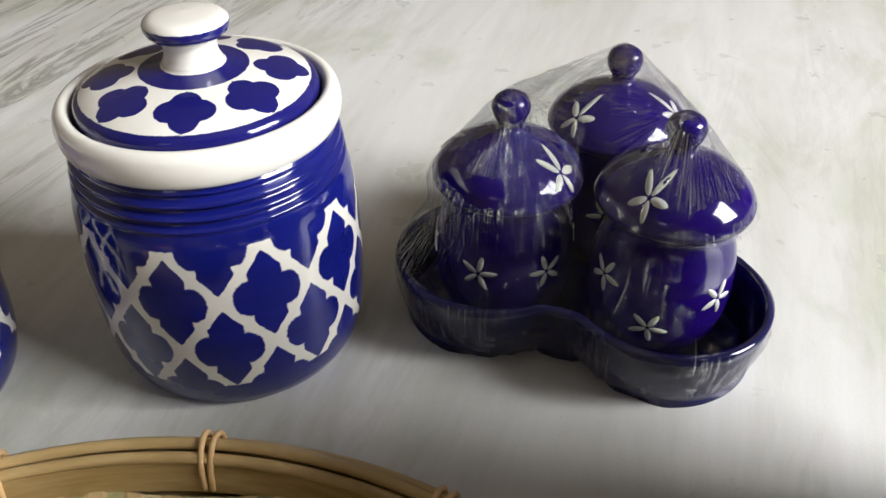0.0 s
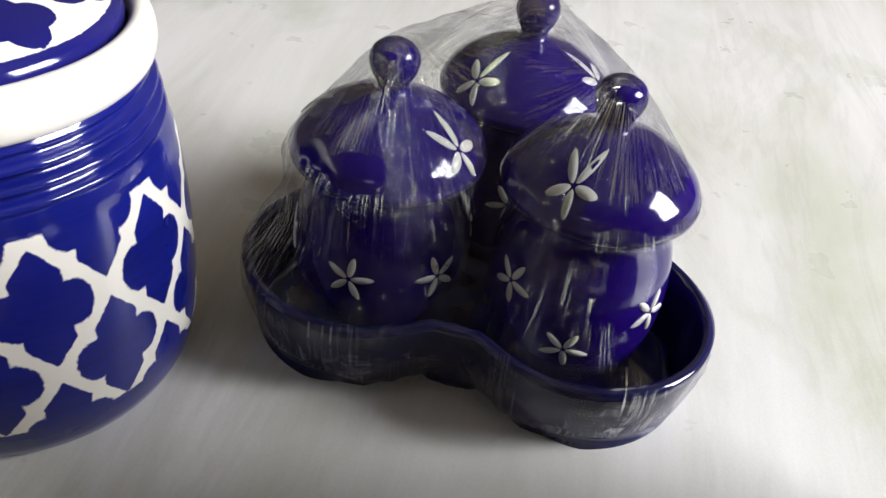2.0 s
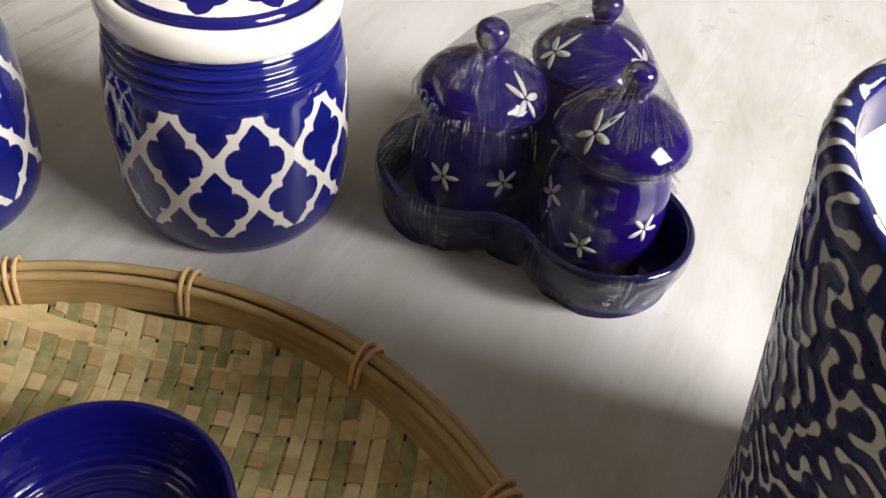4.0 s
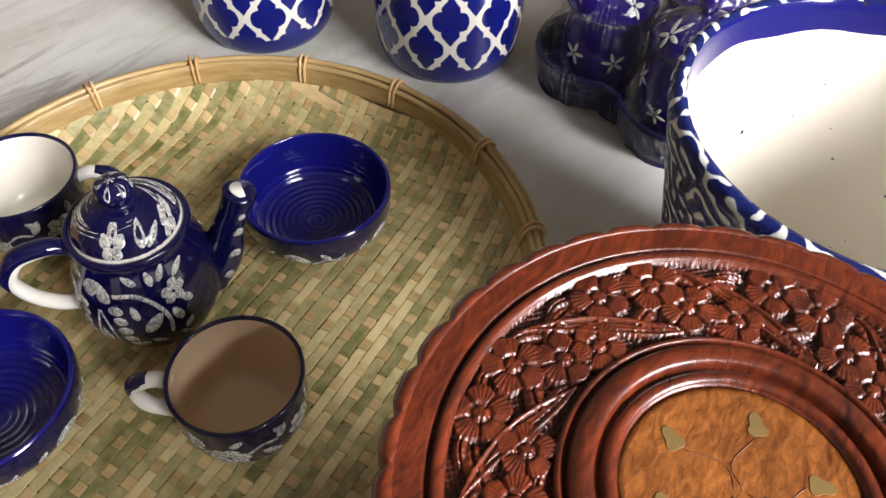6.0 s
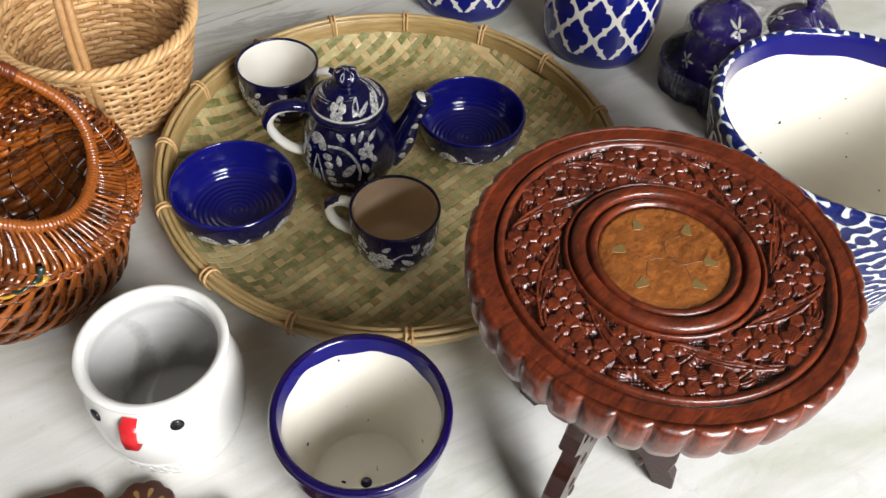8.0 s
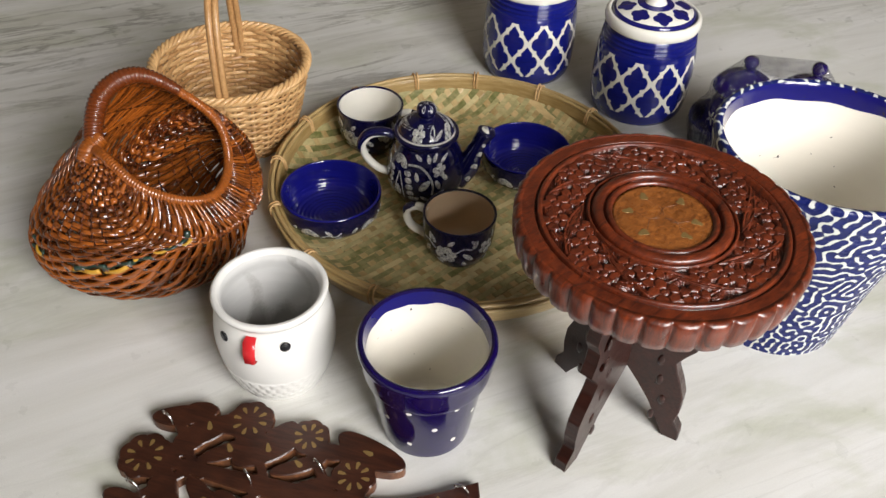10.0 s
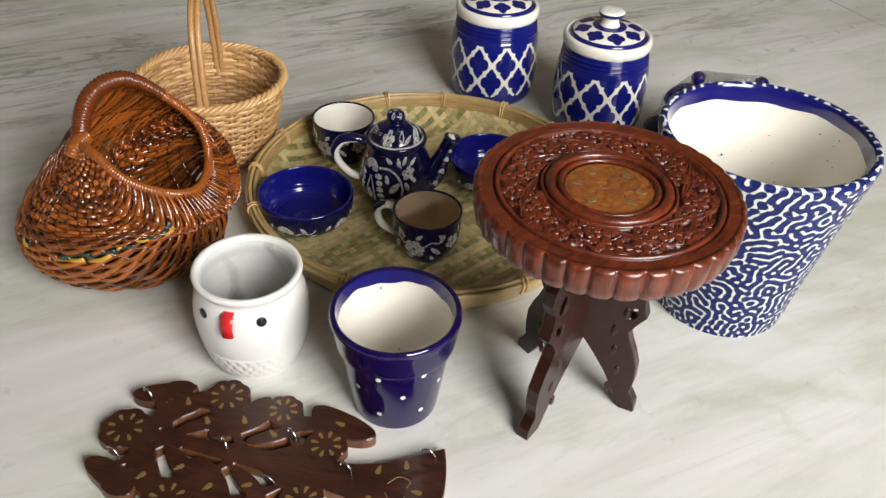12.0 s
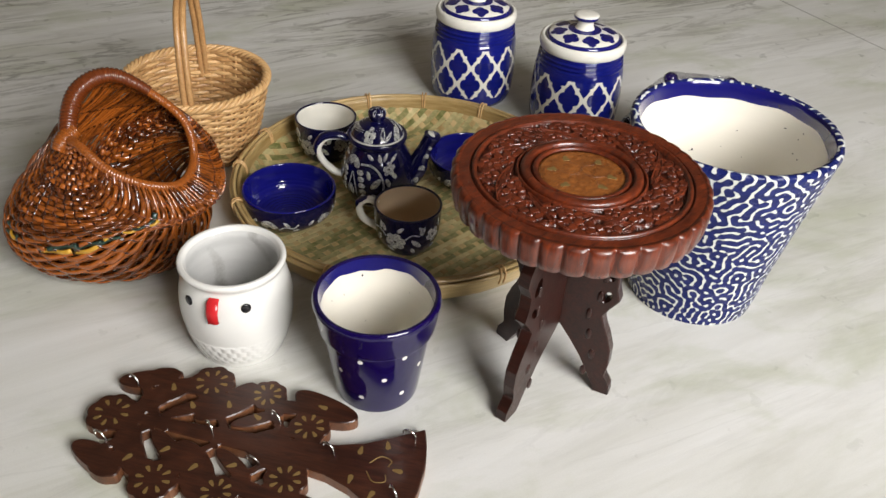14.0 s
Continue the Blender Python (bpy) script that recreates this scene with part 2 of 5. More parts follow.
def thing(name, m, label, category, group="", kind=""):
    ob = new(name)
    ob.empty_display_size = 0.02
    ob.matrix_world = m
    return tagged(ob, label, category, group, kind)


def ang(a, b):
    """Difference of two angles, wrapped to half a turn."""
    return (a - b + np.pi) % (2 * np.pi) - np.pi


# ---------------------------------------------------------------- the room
def slab_with_hole(name, length, height, thick, holes, material, m, label):
    """An upright wall of that length along x, with rectangular openings (x, z, width, height)."""
    bm = bmesh.new()
    xs = sorted({-length / 2, length / 2, *[h[0] - h[2] / 2 for h in holes], *[h[0] + h[2] / 2 for h in holes]})
    zs = sorted({0, height, *[h[1] - h[3] / 2 for h in holes], *[h[1] + h[3] / 2 for h in holes]})
    for x0, x1 in zip(xs, xs[1:]):
        for z0, z1 in zip(zs, zs[1:]):
            cx, cz = (x0 + x1) / 2, (z0 + z1) / 2
            if any(abs(cx - h[0]) < h[2] / 2 and abs(cz - h[1]) < h[3] / 2 for h in holes):
                continue
            bmesh.ops.create_cube(bm, size=1, matrix=Matrix.LocRotScale((cx, 0, cz), None, (x1 - x0, thick, z1 - z0)))
    ob = part(name, bm, material, smooth=False)
    ob.matrix_world = m
    return tagged(ob, label, "wall", kind="structure")


def box(bm, x, y, z, sx, sy, sz):
    bmesh.ops.create_cube(bm, size=1, matrix=Matrix.LocRotScale((x, y, z), None, (sx, sy, sz)))


H = 2.8
# walls added out of view to shape the bounced light
slab_with_hole("wall_east", 4.8, H, 0.2, [(WIN[1], WIN[2], WIN[3], WIN[4])], M_wall, ROOM @ pose(WIN[0] + 0.1, 0, 0, 0, 0, 90), "unseen beige wall with a window")
slab_with_hole("wall_south", 4.5, H, 0.2, [(WIN2[0], WIN2[2], WIN2[3], WIN2[4])], M_wall_dark, ROOM @ pose(0, -2.35, 0), "unseen wall with a small window, darkened to cut bounced light")
slab_with_hole("wall_west", 4.8, H, 0.2, [], M_wall_dark, ROOM @ pose(-2.35, 0, 0, 0, 0, 90), "unseen wall, darkened to cut bounced light")
slab_with_hole("wall_north", 4.5, H, 0.2, [], M_wall_dark, ROOM @ pose(0, 2.35, 0), "unseen wall, darkened to cut bounced light")
bm = bmesh.new()
box(bm, 0, 0, H + 0.05, 4.9, 4.9, 0.1)
ceiling = part("ceiling", bm, M_ceiling, smooth=False)
ceiling.matrix_world = ROOM
tagged(ceiling, "unseen ceiling, darkened to limit bounced light", "ceiling", kind="structure")


def window(name, m, w, h, bars):
    win = thing(name, m, "brown wooden window letting in daylight", "window", kind="structure")
    bm = bmesh.new()
    for sx in (-1, 1):
        box(bm, sx * (w / 2 - 0.02), 0, 0, 0.04, 0.06, h)
        box(bm, 0, 0, sx * (h / 2 - 0.02), w - 0.08, 0.06, 0.04)
    part("window_frame", bm, M_frame, win, smooth=False)
    for x in bars:
        bm = bmesh.new()
        box(bm, x, 0, 0, 0.035, 0.04, h - 0.08)
        part("glazing_bar", bm, M_frame, win, smooth=False)
    return win


window("window_1", ROOM @ pose(WIN[0] - 0.02, WIN[1], WIN[2], 0, 0, 90), WIN[3], WIN[4], (-0.2, 0.2))
window("window_2", ROOM @ pose(WIN2[0], WIN2[1] + 0.02, WIN2[2]), WIN2[3], WIN2[4], (0.0,))

bm = bmesh.new()
bmesh.ops.create_grid(bm, x_segments=2, y_segments=2, size=2.6)
floor = part("floor", bm, M_marble, smooth=False)
tagged(floor, "polished white marble floor with grey-green veins", "floor", kind="structure")
floor.matrix_world = pose(0.1, 0, 0, 0, 0, 0)
for (x0, y0), (x1, y1) in (((-0.072, 1.097), (0.152, 1.039)),):
    a = math.atan2(y1 - y0, x1 - x0)
    bm = bmesh.new()
    box(bm, 0, 0, 0.0002, 3.4, 0.0013, 0.0004)
    j = part("floor_joint", bm, M_grout, smooth=False)
    j.matrix_world = pose(x0, y0, 0, 0, 0, math.degrees(a))
    tagged(j, "thin grey joint between marble floor slabs", "joint", kind="structure")


# ---------------------------------------------------------------- lidded storage jars
JAR_Z0, JAR_ROW, JAR_N = 0.0372, 0.0245, 10


def lattice_field(turn):
    def field(az, r, z, s):
        u = JAR_N * ang(az, radians(turn)) / (2 * np.pi)
        v = (z - JAR_Z0) / (2 * JAR_ROW)
        p, q = (u + v) % 1 - 0.5, (u - v) % 1 - 0.5         # 0 in the middle of each panel
        a, b = np.abs(p + q) / 2, np.abs(p - q) / 2
        tip = np.minimum(0.432 - a - b, 0.165 - a + 0.10 * b)     # pointed above and below
        lobe = 0.168 - np.hypot(a - 0.205, b)               # round at both sides
        d = -np.maximum(tip, lobe)
        band = np.minimum(z - 0.0165, JAR_Z0 + 1.98 * JAR_ROW - z) / 0.04
        outside = np.minimum(d, band)
        foot = np.where(s < 0.06, 0.0022 - z, -1)          # bare white foot line
        return np.maximum(outside, foot * 3) * 0.02
    return field


def motif_field(az, r, z, s):
    k = 2 * np.pi / 8
    da = (az - radians(10) + k / 2) % k - k / 2
    x, y = r * np.sin(da), r * np.cos(da) - 0.0345
    lobes = np.max([0.0060 - np.hypot(x - 0.0056 * a, y - 0.0050 * b) for a, b in ((1, 0), (-1, 0), (0, 1), (0, -1))], axis=0)
    tip = 0.0118 - (np.abs(x) * 1.9 + np.abs(y))
    d = np.maximum(lobes, tip)
    d = np.maximum(d, 0.0045 - np.abs(r - 0.0175))          # ring round the knob's foot
    return np.maximum(d, r - 0.0462)                        # painted edge


def storage_jar(m, turn, label):
    jar = thing("storage_jar", m, label, "jar", "blue and white storage jars")
    ribs = lambda az, r, z, s: 0.0017 * np.sin((z - 0.0915) / 0.0052 * 2 * np.pi) * np.clip((z - 0.0915) / 0.002, 0, 1) * np.clip((0.1090 - z) / 0.002, 0, 1)
    lathe("body", [(0.0, 0.003), (0.049, 0.002), (0.0535, 0.0), (0.0556, 0.002), (0.0584, 0.008), (0.0610, 0.021), (0.0620, 0.045), (0.0615, 0.066), (0.0600, 0.084), (0.0570, 0.093), (0.0555, 0.1005), (0.0540, 0.1085), (0.052, 0.1125)],
          M_lattice, jar, n=230, segs=600, field=lattice_field(turn), ripple=ribs)
    lathe("rim", [(0.050, 0.1100), (0.0535, 0.1095), (0.0568, 0.1118), (0.0580, 0.1170), (0.0572, 0.1220), (0.0545, 0.1247), (0.0515, 0.1240), (0.0500, 0.1195)], M_cream, jar, "thick cream glazed rim")
    lid = lathe("lid", [(0.0482, 0.1185), (0.0494, 0.1220), (0.0490, 0.1247), (0.0470, 0.1268), (0.040, 0.1300), (0.028, 0.1326), (0.018, 0.1342), (0.0128, 0.1354), (0.012, 0.1369)], M_lid, jar, "cream lid painted with cobalt motifs", n=90, segs=300, field=motif_field)
    knob_paint = lambda az, r, z, s: np.where(r > 0.009, np.minimum(z - 0.1465, 0.1520 - z), -1)
    lathe("knob", [(0.0125, 0.1356), (0.0112, 0.1383), (0.0106, 0.1420), (0.0118, 0.1456), (0.0155, 0.1479), (0.0168, 0.1507), (0.0160, 0.1530), (0.012, 0.1548), (0.0, 0.1557)], M_lid, lid, "cream knob with a blue band", n=60, segs=64, field=knob_paint)
    return jar


storage_jar(pose(0.0143, 0.4150, 0) @ Matrix.Diagonal((0.948, 0.948, 0.986, 1)), -58.5, "cobalt ceramic storage jar, white quatrefoil lattice, lidded, beside the tray")
storage_jar(pose(-0.1320, 0.3660, 0) @ Matrix.Diagonal((0.940, 0.940, 0.994, 1)), -64, "cobalt ceramic storage jar with white lattice, behind the bamboo tray")


# ---------------------------------------------------------------- planters
def dot_planter(m):
    pot = thing("flowerpot", m, "dark blue glazed flowerpot with white dots, cream inside", "flowerpot")

    def dots(az, r, z, s):
        d = np.full(az.shape, -1.0)
        for row, (h, off) in enumerate(((0.018, 0.0), (0.041, 0.5), (0.061, 0.0))):
            for k in range(7):
                a = radians(-57.0) + 2 * np.pi / 7 * (k + off) + 0.04 * math.sin(3 * k + row)
                d = np.maximum(d, 0.0022 - np.hypot(ang(az, a) * r, z - h - 0.0012 * math.sin(2.3 * k)))
        return np.where(s > 0.02, d, -1)
    lathe("body", [(0.0, 0.003), (0.031, 0.002), (0.0335, 0.0), (0.0352, 0.002), (0.0392, 0.030), (0.0438, 0.0640), (0.0440, 0.0655), (0.0462, 0.0672), (0.0478, 0.0690), (0.0505, 0.0870), (0.0512, 0.0915), (0.0500, 0.0945), (0.0480, 0.0952), (0.0462, 0.0940)],
          M_indigo, pot, n=160, segs=300, field=dots)
    wob = lambda az, r, z, s: np.where(z < 0.05, -1, z - 0.0835 + 0.0012 * np.sin(az * 5 + 1) + 0.0006 * np.sin(az * 13))
    lathe("lining", [(0.0462, 0.0940), (0.0452, 0.088), (0.0435, 0.070), (0.0390, 0.035), (0.0345, 0.010), (0.030, 0.006), (0.0055, 0.0052), (0.0048, 0.001)], M_pot_in, pot, "cream glazed inside with a blue upper band", n=120, segs=200, field=wob)
    return pot


dot_planter(pose(0.2322, -0.0809, 0) @ Matrix.Diagonal((1.0157, 1.0157, 1.066, 1)))


def owl_planter(m):
    pot = thing("owl_planter", m, "white ceramic planter with an owl face, empty", "planter")

    def relief(az, r, z, s):
        out = np.zeros_like(az)
        for a in (-32, 32):
            d = np.hypot(ang(az, radians(a)) * 0.046, z - 0.0695)
            out += 0.0011 * np.sin(d / 0.0052 * 2 * np.pi) * np.clip((0.020 - d) / 0.006, 0, 1) * (s < 0.55)
        scale = 0.0010 * np.abs(np.sin(az * 17 + np.floor(z / 0.006) * np.pi / 2)) * np.clip((0.048 - z) / 0.01, 0, 1) * np.clip((z - 0.006) / 0.005, 0, 1) * (s < 0.5) * np.clip(1.2 - np.abs(ang(az, 0)), 0, 1)
        return out + scale
    lathe("body", [(0.0, 0.003), (0.033, 0.002), (0.0365, 0.0), (0.0385, 0.003), (0.0440, 0.018), (0.0478, 0.038), (0.0485, 0.054), (0.0462, 0.070), (0.0425, 0.0800), (0.0422, 0.0838), (0.0448, 0.0878), (0.0455, 0.0905), (0.0440, 0.0925), (0.0410, 0.0922), (0.0388, 0.089)],
          M_white, pot, n=170, segs=300, ripple=relief)
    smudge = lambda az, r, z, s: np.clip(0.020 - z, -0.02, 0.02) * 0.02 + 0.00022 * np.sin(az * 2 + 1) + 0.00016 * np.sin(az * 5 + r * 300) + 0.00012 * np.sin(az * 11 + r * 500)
    lathe("lining", [(0.0388, 0.089), (0.0380, 0.083), (0.0415, 0.070), (0.0440, 0.050), (0.041, 0.020), (0.034, 0.008), (0.0, 0.0065)], M_shaded_dirty, pot, "white inside, greyed for shade, with dark soil stains", n=90, segs=160, field=smudge)
    for a in (-32, 32):
        bm = bmesh.new()
        bmesh.ops.create_uvsphere(bm, u_segments=20, v_segments=10, radius=1, matrix=Matrix.Rotation(radians(a), 4, "Z") @ Matrix.LocRotScale((0.0462, 0, 0.0712), None, (0.0018, 0.0043, 0.0047)))
        part("eye", bm, M_eye, pot, "glossy black painted eye")
    P = np.array([[(0.0430, w * 0.85, 0.0805), (0.0482, w, 0.0790), (0.0520, w, 0.071), (0.0520, w * 0.95, 0.0620), (0.0465, w * 0.8, 0.0595)] for w in (-0.0050, -0.0038, 0, 0.0038, 0.0050)])
    P[1:4, 1:4, 0] += 0.0018
    grid_part("beak", P, M_red, pot, "red glazed beak", wrap_u=False)
    return pot


owl_planter(pose(0.1133, -0.1438, 0, 0, 0, -50) @ Matrix.Diagonal((1.0, 1.0, 1.046, 1)))


def labyrinth(nu, nv, aspect, waves, seed):
    """A maze of winding lines of one width, periodic round the pot: noise that is band-passed and sharpened again and again."""
    rng = np.random.default_rng(seed)
    g = rng.standard_normal((nv, nu))
    kx = np.fft.fftfreq(nu)[None, :] * nu
    ky = np.fft.fftfreq(nv)[:, None] * nv * aspect
    band = np.exp(-((np.hypot(kx, ky) - waves) / (waves * 0.42)) ** 2)
    for k in range(5):
        g = np.real(np.fft.ifft2(np.fft.fft2(g) * band))
        g = np.tanh(2.5 * g / g.std())
    return np.real(np.fft.ifft2(np.fft.fft2(g) * np.exp(-(np.hypot(kx, ky) / (waves * 2.2)) ** 2)))


def big_planter(m):
    pot = thing("large_planter", m, "large tapered navy planter with white squiggles, cream inside", "planter")
    nu, nv = 800, 400
    maze = labyrinth(nu, nv, 1.8, 60, 5)

    def squiggles(az, r, z, s):
        return np.where(s > 0.04, (maze - 0.66) * 0.0012, -1)
    lathe("body", [(0.0, 0.004), (0.053, 0.002), (0.0575, 0.0), (0.0595, 0.003), (0.0662, 0.055), (0.0770, 0.125), (0.0862, 0.180), (0.0880, 0.1895), (0.0872, 0.1945), (0.0845, 0.1962), (0.0815, 0.1950)],
          M_worms, pot, n=nv, segs=nu, field=squiggles, ripple=lambda az, r, z, s: np.clip(maze, -0.3, 0.5) * 0.0004 * (s > 0.3))
    wob = lambda az, r, z, s: np.where(z < 0.1, -1, z - 0.1805 + 0.0018 * np.sin(az * 3 + 1) + 0.0008 * np.sin(az * 11))
    lathe("lining", [(0.0815, 0.1950), (0.0795, 0.188), (0.0735, 0.150), (0.0640, 0.090), (0.0560, 0.035), (0.0500, 0.012), (0.040, 0.0075), (0.0, 0.007)], M_pot_in, pot, "cream glazed inside with a blue upper band", n=130, segs=240, field=wob)
    return pot


big_planter(pose(0.3228, 0.2525, 0) @ Matrix.Diagonal((1.058, 1.058, 0.955, 1)))


# ---------------------------------------------------------------- more materials
def wood(name, dark, light, rough=0.25, grain=(3, 60, 60), coat=0.4, shine=0.5):
    m, t, b = nodes_of(name)
    v = coords(t, grain)
    f = noisy(t, v, 5, 8, 0.65, 1.2)
    col = ramp(t, f, [(0.28, dark), (0.5, tuple((p + q) / 2 for p, q in zip(dark, light))), (0.70, light)])
    b.inputs["Specular IOR Level"].default_value = shine
    stain = noisy(t, coords(t), 45, 4)
    col = mixed(t, maths(t, "MULTIPLY", ramp(t, stain, [(0.45, (0, 0, 0)), (0.75, (1, 1, 1))]), 0.5), col, tuple(c * 0.5 for c in dark))
    at = t.nodes.new("ShaderNodeAttribute")          # darker with depth in the cuts of the carving
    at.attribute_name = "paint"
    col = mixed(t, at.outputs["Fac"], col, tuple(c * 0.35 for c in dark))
    put(t, col, b, "Base Color")
    put(t, maths(t, "MULTIPLY_ADD", noisy(t, coords(t), 120, 3), 0.25, rough - 0.1), b, "Roughness")
    b.inputs["Coat Weight"].default_value, b.inputs["Coat Roughness"].default_value = coat, 0.07
    bumped(t, b, maths(t, "ADD", noisy(t, v, 12, 6), maths(t, "MULTIPLY", noisy(t, coords(t), 480, 4, 0.7), 0.7)), 0.3, 0.0009)
    return m


M_stool = wood("red_varnished_sheesham_wood", (0.022, 0.004, 0.003), (0.205, 0.034, 0.009), 0.30, (60, 16, 9), 0.45, 0.45)
M_leg = wood("dark_sheesham_wood", (0.010, 0.0028, 0.0020), (0.042, 0.0095, 0.0058), 0.30, (30, 30, 3), 0.25, 0.35)
M_burl = wood("golden_brown_burl_wood", (0.095, 0.024, 0.005), (0.40, 0.135, 0.030), 0.26, (60, 26, 9), 0.3)
M_board = wood("dark_walnut_brown_carved_wood", (0.018, 0.006, 0.004), (0.070, 0.022, 0.011), 0.34, (5, 40, 5), 0.2, 0.35)
M_board_edge = wood("lighter_sawn_wood_edge", (0.06, 0.021, 0.010), (0.24, 0.095, 0.040), 0.4, (5, 40, 5), 0.1)
M_brass = plain("dull_brass_inlay", (0.25, 0.16, 0.055), 0.5, 0.4, scale=200)


def strand(name, dark, light, rough=0.35, coat=0.2, fibre=(300, 300, 300)):
    """Split cane or bamboo: each piece has its own shade, with fine fibres and darker marks."""
    m, t, b = nodes_of(name)
    info = t.nodes.new("ShaderNodeObjectInfo")
    v = coords(t, fibre)
    f = maths(t, "ADD", maths(t, "MULTIPLY", info.outputs["Random"], 0.45), maths(t, "MULTIPLY", noisy(t, v, 1.0, 4), 0.55))
    col = ramp(t, f, [(0.22, dark), (0.72, light)])
    mark = ramp(t, noisy(t, coords(t), 38, 5, 0.7), [(0.60, (0, 0, 0)), (0.78, (1, 1, 1))])
    col = mixed(t, maths(t, "MULTIPLY", mark, 0.45), col, tuple(c * 0.45 for c in dark))
    put(t, col, b, "Base Color")
    b.inputs["Roughness"].default_value = rough
    b.inputs["Coat Weight"].default_value, b.inputs["Coat Roughness"].default_value = coat, 0.15
    bumped(t, b, noisy(t, v, 2.0, 3), 0.2, 0.0006)
    return m


M_amber = strand("amber_varnished_willow", (0.024, 0.005, 0.002), (0.34, 0.088, 0.012), 0.22, 0.8)
M_amber2 = strand("dark_amber_varnished_willow", (0.022, 0.005, 0.002), (0.140, 0.030, 0.006), 0.24, 0.7)
M_green = strand("dark_green_dyed_willow", (0.008, 0.022, 0.018), (0.02, 0.05, 0.035), 0.3, 0.5)
M_yellow = strand("yellow_dyed_willow", (0.42, 0.20, 0.015), (0.60, 0.33, 0.04), 0.3, 0.5)
M_cane = strand("pale_natural_cane", (0.36, 0.18, 0.065), (0.68, 0.42, 0.19), 0.42, 0.15)
M_bam_long = strand("pale_green_bamboo_strip", (0.15, 0.16, 0.045), (0.70, 0.58, 0.30), 0.32, 0.3, (110, 110, 300))
M_bam_cross = strand("tan_bamboo_strip", (0.38, 0.25, 0.095), (0.70, 0.52, 0.26), 0.42, 0.1, (60, 260, 260))
M_bam_rim = strand("golden_bamboo_hoop", (0.33, 0.21, 0.075), (0.70, 0.52, 0.25), 0.36, 0.2, (40, 40, 400))
M_bam_under = strand("olive_green_bamboo", (0.06, 0.07, 0.018), (0.15, 0.15, 0.05), 0.45, 0.05)
M_tie = strand("pale_cane_lashing", (0.46, 0.25, 0.09), (0.76, 0.51, 0.25), 0.5, 0.05)


def film_material():
    m, t, b = nodes_of("clear_shrink_film")
    t.nodes.remove(b)
    out = t.nodes["Material Output"]
    clear = t.nodes.new("ShaderNodeBsdfTransparent")
    clear.inputs[0].default_value = (0.97, 0.97, 0.98, 1)
    gloss = t.nodes.new("ShaderNodeBsdfGlossy")
    gloss.inputs["Roughness"].default_value = 0.02
    bump = add(t, "ShaderNodeBump", Strength=1.0, Distance=0.0030)
    fan = t.nodes.new("ShaderNodeAttribute")           # creases that fan out from the knobs
    fan.attribute_name = "fan"
    patch = ramp(t, noisy(t, coords(t), 26, 2), [(0.38, (0.15, 0.15, 0.15)), (0.54, (1, 1, 1))])      # crumpled here, taut there
    fine = maths(t, "MULTIPLY", noisy(t, fan.outputs["Vector"], 1.9, 2, 0.5, 0.2), maths(t, "MULTIPLY", patch, 3.8))
    calm = t.nodes.new("ShaderNodeAttribute")          # taut half way between two jars
    calm.attribute_name = "calm"
    fine = maths(t, "MULTIPLY", fine, calm.outputs["Fac"])
    creases = maths(t, "ADD", fine, maths(t, "MULTIPLY", maths(t, "MULTIPLY", noisy(t, coords(t), 90, 4, 0.65, 0.8), patch), 1.5))
    t.links.new(creases, bump.inputs["Height"])
    t.links.new(bump.outputs[0], gloss.inputs["Normal"])
    fres = add(t, "ShaderNodeFresnel", IOR=1.55)
    t.links.new(bump.outputs[0], fres.inputs["Normal"])
    mix = t.nodes.new("ShaderNodeMixShader")
    t.links.new(maths(t, "MINIMUM", maths(t, "MULTIPLY_ADD", fres.outputs[0], 0.70, -0.010), 0.5), mix.inputs[0])
    t.links.new(clear.outputs[0], mix.inputs[1])
    t.links.new(gloss.outputs[0], mix.inputs[2])
    t.links.new(mix.outputs[0], out.inputs["Surface"])
    return m


M_film = film_material()


# ---------------------------------------------------------------- painted decoration that lies on turned forms
def blob(cx, cy, w, h, turn=0.0, n=14, notch=0.0):
    """An oval petal or leaf as an outline; notch pinches its outer end."""
    a = np.linspace(0, 2 * np.pi, n, endpoint=False)
    k = 1 - notch * np.exp(-(ang(a, np.pi / 2) / 0.5) ** 2)
    x, y = w * np.cos(a) * k, h * np.sin(a) * k
    c, s = math.cos(turn), math.sin(turn)
    return np.stack([cx + c * x - s * y, cy + s * x + c * y], -1)


def flower(cx, cy, size, petals=5, turn=0.0, half=False):
    out = []
    for k in range(petals):
        a = turn + (np.pi * (k + 0.5) / petals if half else 2 * np.pi * k / petals)
        d = size * 0.56
        out.append(blob(cx + d * math.cos(a), cy + d * math.sin(a), size * 0.36, size * 0.46, a - np.pi / 2, notch=0.25))
    return out


def leaf(cx, cy, length, turn):
    return [blob(cx, cy, length * 0.26, length * 0.5, turn, notch=-0.25)]


def vine(points, width):
    p = curve_points(points, 16)
    d = np.gradient(p, axis=0)
    d /= np.linalg.norm(d, axis=1, keepdims=True)
    n = np.stack([-d[:, 1], d[:, 0]], -1) * width / 2
    return [np.vstack([p[i:i + 2] + n[i:i + 2], (p[i:i + 2] - n[i:i + 2])[::-1]]) for i in range(15)]


